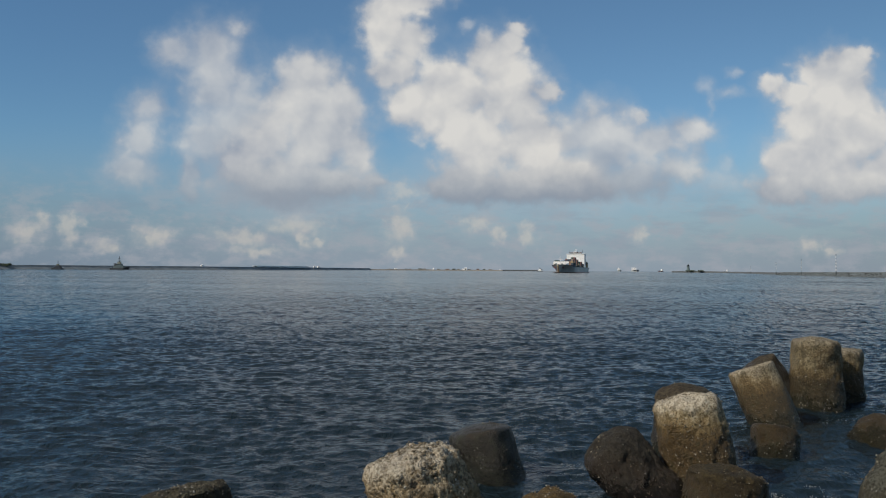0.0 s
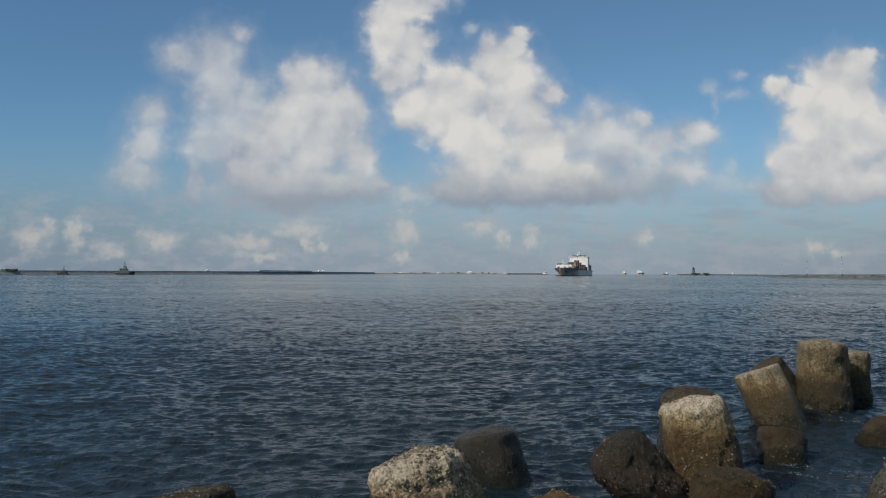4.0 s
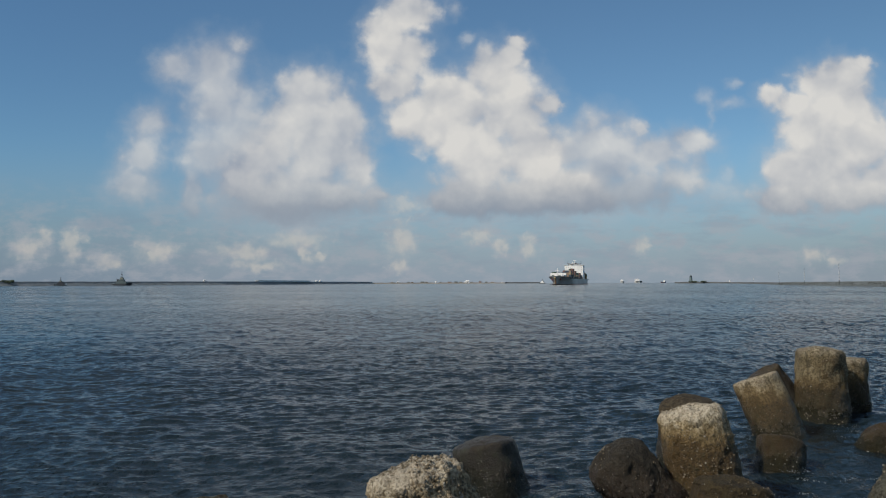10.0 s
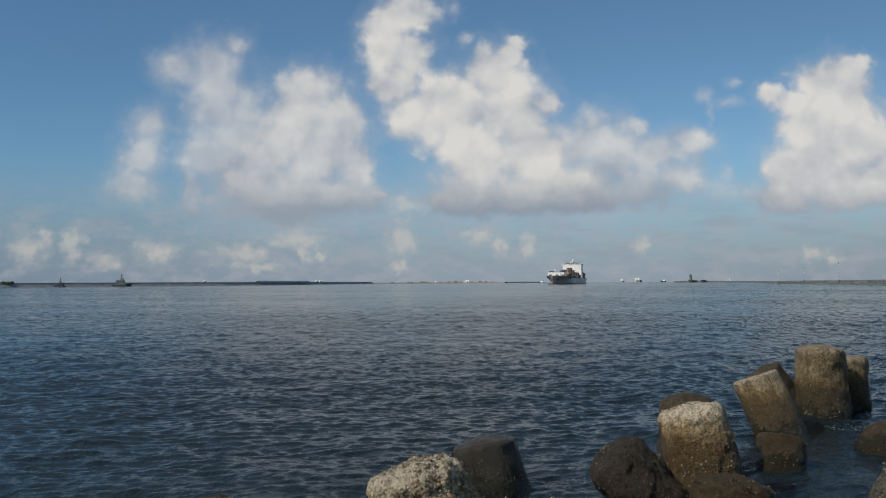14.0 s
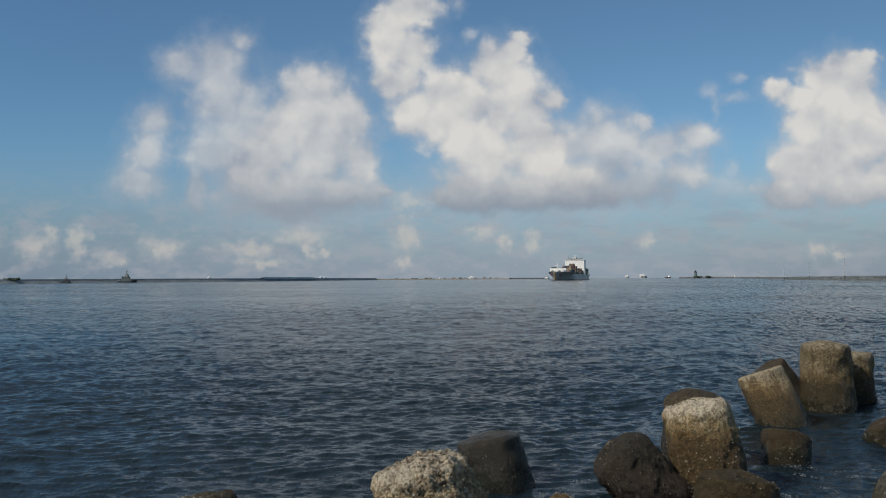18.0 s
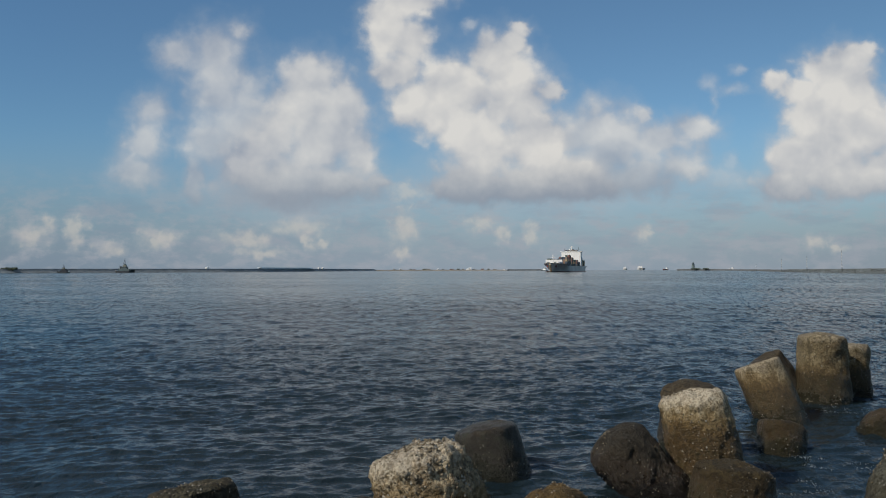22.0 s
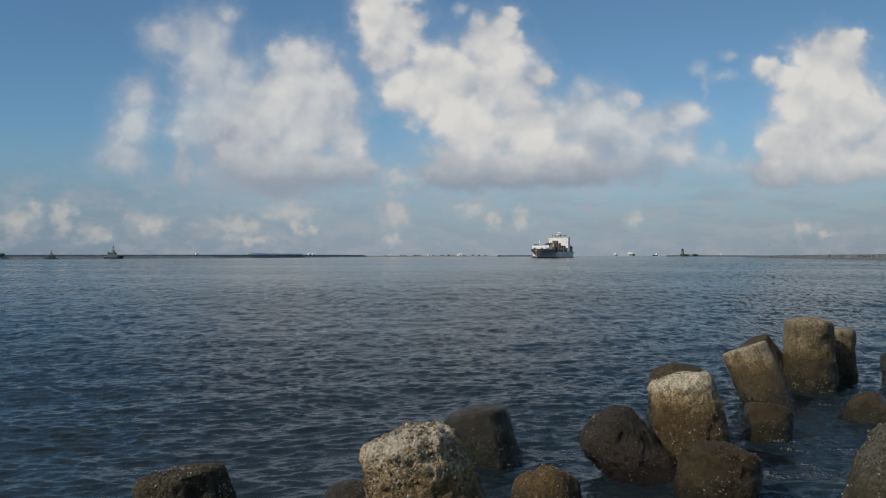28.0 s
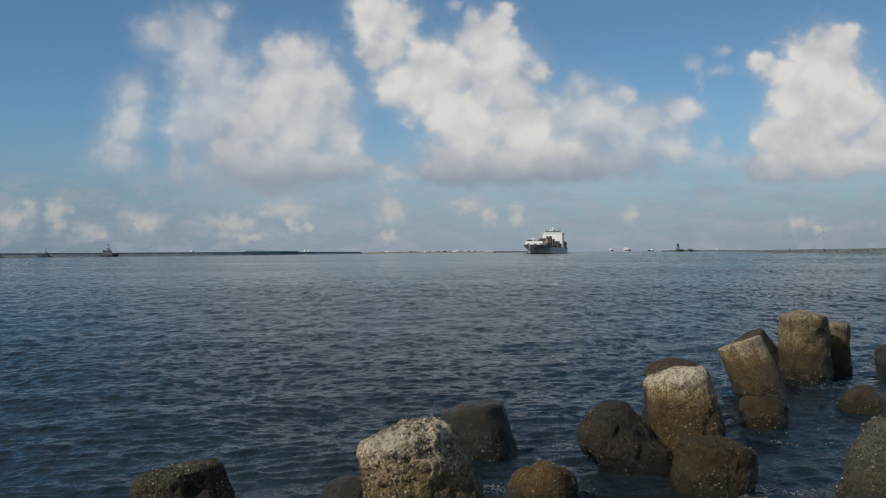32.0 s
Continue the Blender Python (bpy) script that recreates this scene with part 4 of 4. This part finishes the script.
    for mat in BOXES:
        bm = block((2.42, 12.1, 2.58), bevel=0.04)
        for i in range(9):
            for s in (-1, 1):
                block((0.05, 0.5, 2.2), (s * 1.22, -5.2 + i * 1.3, 0), bm=bm)
        me = bpy.data.meshes.new("container")
        bm.to_mesh(me)
        bm.free()
        me.materials.append(mat)
        meshes.append(me)
    rnd = random.Random(11)
    for b, (y, most) in enumerate(((44, 4), (28, 5), (10, 4), (-8, 3), (-26, 3), (-42, 2), (-84, 3))):
        for c in range(10):
            x = -11.2 + c * 2.49
            high = min(most, (5, 5, 4, 5, 4, 3, 3, 2, 3, 2)[c])
            for k in range(max(1, high - (1 if rnd.random() < 0.15 else 0))):
                ob = new("container", meshes[rnd.choice((0, 1, 1, 2, 4, 4, 5, 3))])
                ob.parent = ship
                ob.location = (x, y, 8.4 + k * 2.6)
        for s in (-1, 1):
            part("lashing_bridge", block((0.4, 0.8, 6), (s * 12.6, y + 6.5, 9.8)), STEEL, ship)
    return ship


def patrol_boat(x, y, turn, scale, colour, label):
    ob = empty("patrol_boat", pose(x, y, 0, 0, 0, turn), label, "boat")
    pts, rows, cols = hull_mesh(28 * scale, 7.5 * scale, 3.0 * scale, 1.2 * scale, 0.4, 1.6, rows=18)
    hull = from_grid("hull", pts, rows, cols, STEEL, ob)
    part("transom", transom(pts, cols), STEEL, ob)
    part("deck", hull_deck(pts, rows, cols, 0.2), GREEN, ob)
    s = scale
    part("deckhouse", block((6 * s, 16 * s, 3.2 * s), (0, -1 * s, 4.4 * s), 0.2), colour, ob)
    wheel = part("wheelhouse", block((5 * s, 9 * s, 3.4 * s), (0, -1 * s, 7.6 * s), 0.2), colour, ob)
    for i in range(5):
        part("window", block((0.1, 1.1 * s, 0.9 * s), (2.52 * s, (-4.4 + i * 1.7) * s, 8.4 * s)), GLASS, wheel)
    part("upper_deck", block((3.6 * s, 5.0 * s, 3.0 * s), (0, -0.8 * s, 10.6 * s), 0.2), BUFF, ob)
    part("director", block((2.0 * s, 2.2 * s, 2.0 * s), (0, -0.8 * s, 12.9 * s), 0.3), colour, ob)
    part("mast", tube(0.35 * s, 0.15 * s, 9 * s, (0, -1.0 * s, 12.6 * s), 8), STEEL, ob)
    part("yard", block((0.3 * s, 3.2 * s, 0.25 * s), (0, -1.0 * s, 17.0 * s)), STEEL, ob)
    part("funnel", block((2.2 * s, 3.0 * s, 4.6 * s), (0, -7.0 * s, 7.6 * s), 0.3), STEEL, ob)
    part("bow_gun", tube(0.9 * s, 0.7 * s, 1.4 * s, (0, 8.8 * s, 3.6 * s), 10), colour, ob)
    for d in (-1, 1):  # a tripod under the masthead
        part("mast_stay", tube(0.16 * s, 0.12 * s, 8.2 * s, (0, (-1.0 + d * 2.8) * s, 11.4 * s), 6, turn=Matrix.Rotation(radians(d * 18), 4, "X")), STEEL, ob)
    part("derrick", tube(0.22 * s, 0.14 * s, 8.5 * s, (0, -11.5 * s, 3.4 * s), 6, turn=Matrix.Rotation(radians(-16), 4, "X")), STEEL, ob)
    part("stern_rail", block((6.4 * s, 0.15, 1.1), (0, -13.3 * s, 3.3 * s)), WHITE, ob)
    return ob


def far_ship(x, y, turn, length, beam, hull_mat, label, tall=1.0):
    ob = empty("cargo_ship", pose(x, y, 0, 0, 0, turn), label, "ship", "ships lying off the port")
    k = tall
    pts, rows, cols = hull_mesh(length, beam, 8.0 * k, 2.0 * k, 0.4, 4.0, rows=20)
    from_grid("hull", pts, rows, cols, hull_mat, ob)
    part("transom", transom(pts, cols), hull_mat, ob)
    part("deck", hull_deck(pts, rows, cols), DECK, ob)
    part("bridge_house", block((beam * 0.74, 12 * k, 13 * k), (0, -length * 0.32, 14.2 * k), 0.2), WHITE, ob)
    part("wheelhouse", block((beam * 0.8, 6 * k, 2.6 * k), (0, -length * 0.32 + 2, 21.8 * k), 0.2), WHITE, ob)
    part("funnel", block((4 * k, 5 * k, 16 * k), (0, -length * 0.42, 15 * k), 0.3), STEEL, ob)
    part("mast", tube(0.4, 0.3, 6 * k, (0, -length * 0.32, 22.6 * k), 8), WHITE, ob)
    part("foremast", tube(0.4, 0.3, 9 * k, (0, length * 0.36, 7 * k), 8), WHITE, ob)
    part("hatch_cover", block((beam * 0.6, length * 0.5, 2.6 * k), (0, length * 0.05, 8.4 * k), 0.2), BOXES[4], ob)
    return ob


def make_vessels():
    global SHIP, DRIFTERS
    SHIP = container_ship()
    patrol_boat(-396, 845, -90, 0.80, GREEN, "grey-green patrol boat moored by the breakwater")
    patrol_boat(-441, 788, 90, 0.5, STEEL, "small dark patrol boat moored by the breakwater")
    a = far_ship(1000, 3500, 172, 120, 30, HULL, "cargo ship with a dark hull on the horizon", 0.85)
    b = far_ship(945, 3600, 170, 90, 17, HULL, "small dark-hulled ship on the horizon", 0.7)
    far_ship(1150, 3560, 120, 34, 14, BOOT, "small red-hulled ship lying on the horizon", 0.5)
    far_ship(1551, 3700, 100, 26, 10, WHITE, "tiny white ship behind the dike", 0.5)
    DRIFTERS = [a, b]
    patrol_boat(248, 1700, 60, 0.6, WHITE, "small white launch off the far shore")


# ---- foam ----
def foam_patch(x, y, wide, deep, count, seed, label):
    """A lacy raft of foam: many small flat flakes along bent strings."""
    rnd = random.Random(seed)
    verts, faces = [], []
    strings = [(rnd.uniform(-1, 1), rnd.uniform(-1, 1), rnd.uniform(0, 6.28), rnd.uniform(-1.5, 1.5)) for _ in range(max(5, count // 40))]
    for i in range(count):
        sx, sy, a, bend = strings[i % len(strings)]
        d = rnd.uniform(-0.45, 0.45)
        px = (sx + d * math.cos(a + bend * d)) * wide * 0.6 + rnd.gauss(0, 0.03)
        py = (sy + d * math.sin(a + bend * d)) * deep * 0.6 + rnd.gauss(0, 0.03)
        r = rnd.uniform(0.0008, 0.0026) * (1.6 if rnd.random() < 0.06 else 1.0)
        n, base = 8, len(verts)
        way = a + bend * d + rnd.uniform(-0.5, 0.5)
        run, z = rnd.uniform(2.5, 6.0), rnd.uniform(0.0, 0.02)
        ca, sa = math.cos(way), math.sin(way)
        verts.append((px, py, z + r * 0.3))
        for j in range(n):
            b = 6.283 * j / n
            lx, ly = r * run * math.cos(b) * rnd.uniform(0.6, 1.3), r * math.sin(b) * rnd.uniform(0.5, 1.3) + r * 0.8 * math.cos(b) ** 2
            verts.append((px + lx * ca - ly * sa, py + lx * sa + ly * ca, z - 0.01))
        faces += [(base, base + 1 + j, base + 1 + (j + 1) % n) for j in range(n)]
    me = bpy.data.meshes.new("foam")
    me.from_pydata(verts, [], faces)
    me.materials.append(FOAM)
    me.polygons.foreach_set("use_smooth", [True] * len(me.polygons))
    ob = tagged(new("foam", me), label, "foam", "foam round the tetrapods", "stuff")
    ob.location = (x, y, 0.05)
    return ob


FOAMS = []


def make_foam():
    for i, (x, y, w, d, n) in enumerate(((5.15, 9.2, 0.9, 0.4, 130), (5.9, 12.3, 0.5, 0.4, 60), (6.9, 12.2, 0.7, 0.5, 80), (4.2, 8.2, 0.8, 0.5, 160),
                                         (1.75, 8.9, 0.5, 0.5, 50), (0.35, 7.0, 0.6, 0.35, 240), (1.55, 8.2, 0.6, 0.7, 20), (7.9, 12.4, 0.9, 0.5, 70),
                                         (5.9, 9.0, 0.9, 0.4, 30), (2.4, 8.2, 0.4, 0.3, 40), (3.6, 6.9, 0.6, 0.3, 160), (0.1, 6.3, 0.35, 0.25, 160))):
        FOAMS.append(foam_patch(x, y, w, d, n, i + 1, "white lacy foam washing round the concrete"))


make_sea_ob = make_sea()
make_ground()
make_tetrapods()
make_breakwaters()
make_masts()
lighthouse()
make_far_shore()
make_vessels()
make_foam()


def heave(t):
    return 0.034 * math.sin(t * 1.35 + 3.3) + 0.028 * math.sin(t * 0.83 + 0.1) - 0.02


def motions():
    # the ship comes in, the sea runs on and heaves
    ahead = Vector((-0.342, -0.940, 0)) * 3.5
    start = Vector((165.2, 898.3, 0)) - ahead * 9
    walk(SHIP, [(t, pose(*(start + ahead * t), 0, 0, 160)) for t in (0, 8, 16, 24, 32)])
    for ob in DRIFTERS:
        m = ob.matrix_world.copy()
        walk(ob, [(t, Matrix.Translation((0.28 * t, 0, 0)) @ m) for t in (0, 16, 32)])
    rows = []
    for i in range(65):
        t = i * 0.5
        rows.append((t, pose(DRIFT.x * t, DRIFT.y * t, heave(t))))
    walk(make_sea_ob, rows)
    for i, ob in enumerate(FOAMS):
        x, y, z = ob.location
        rows = []
        for j in range(65):
            t = j * 0.5
            wash = math.sin(t * 1.35 + i * 1.7)
            rows.append((t, pose(x + 0.14 * math.sin(t * 0.9 + i), y + 0.12 * wash, 0.01 + heave(t) + 0.05 * math.sin(t * 0.7 + i * 2.3), 0, 0, 6 * wash)))
        walk(ob, rows)


motions()
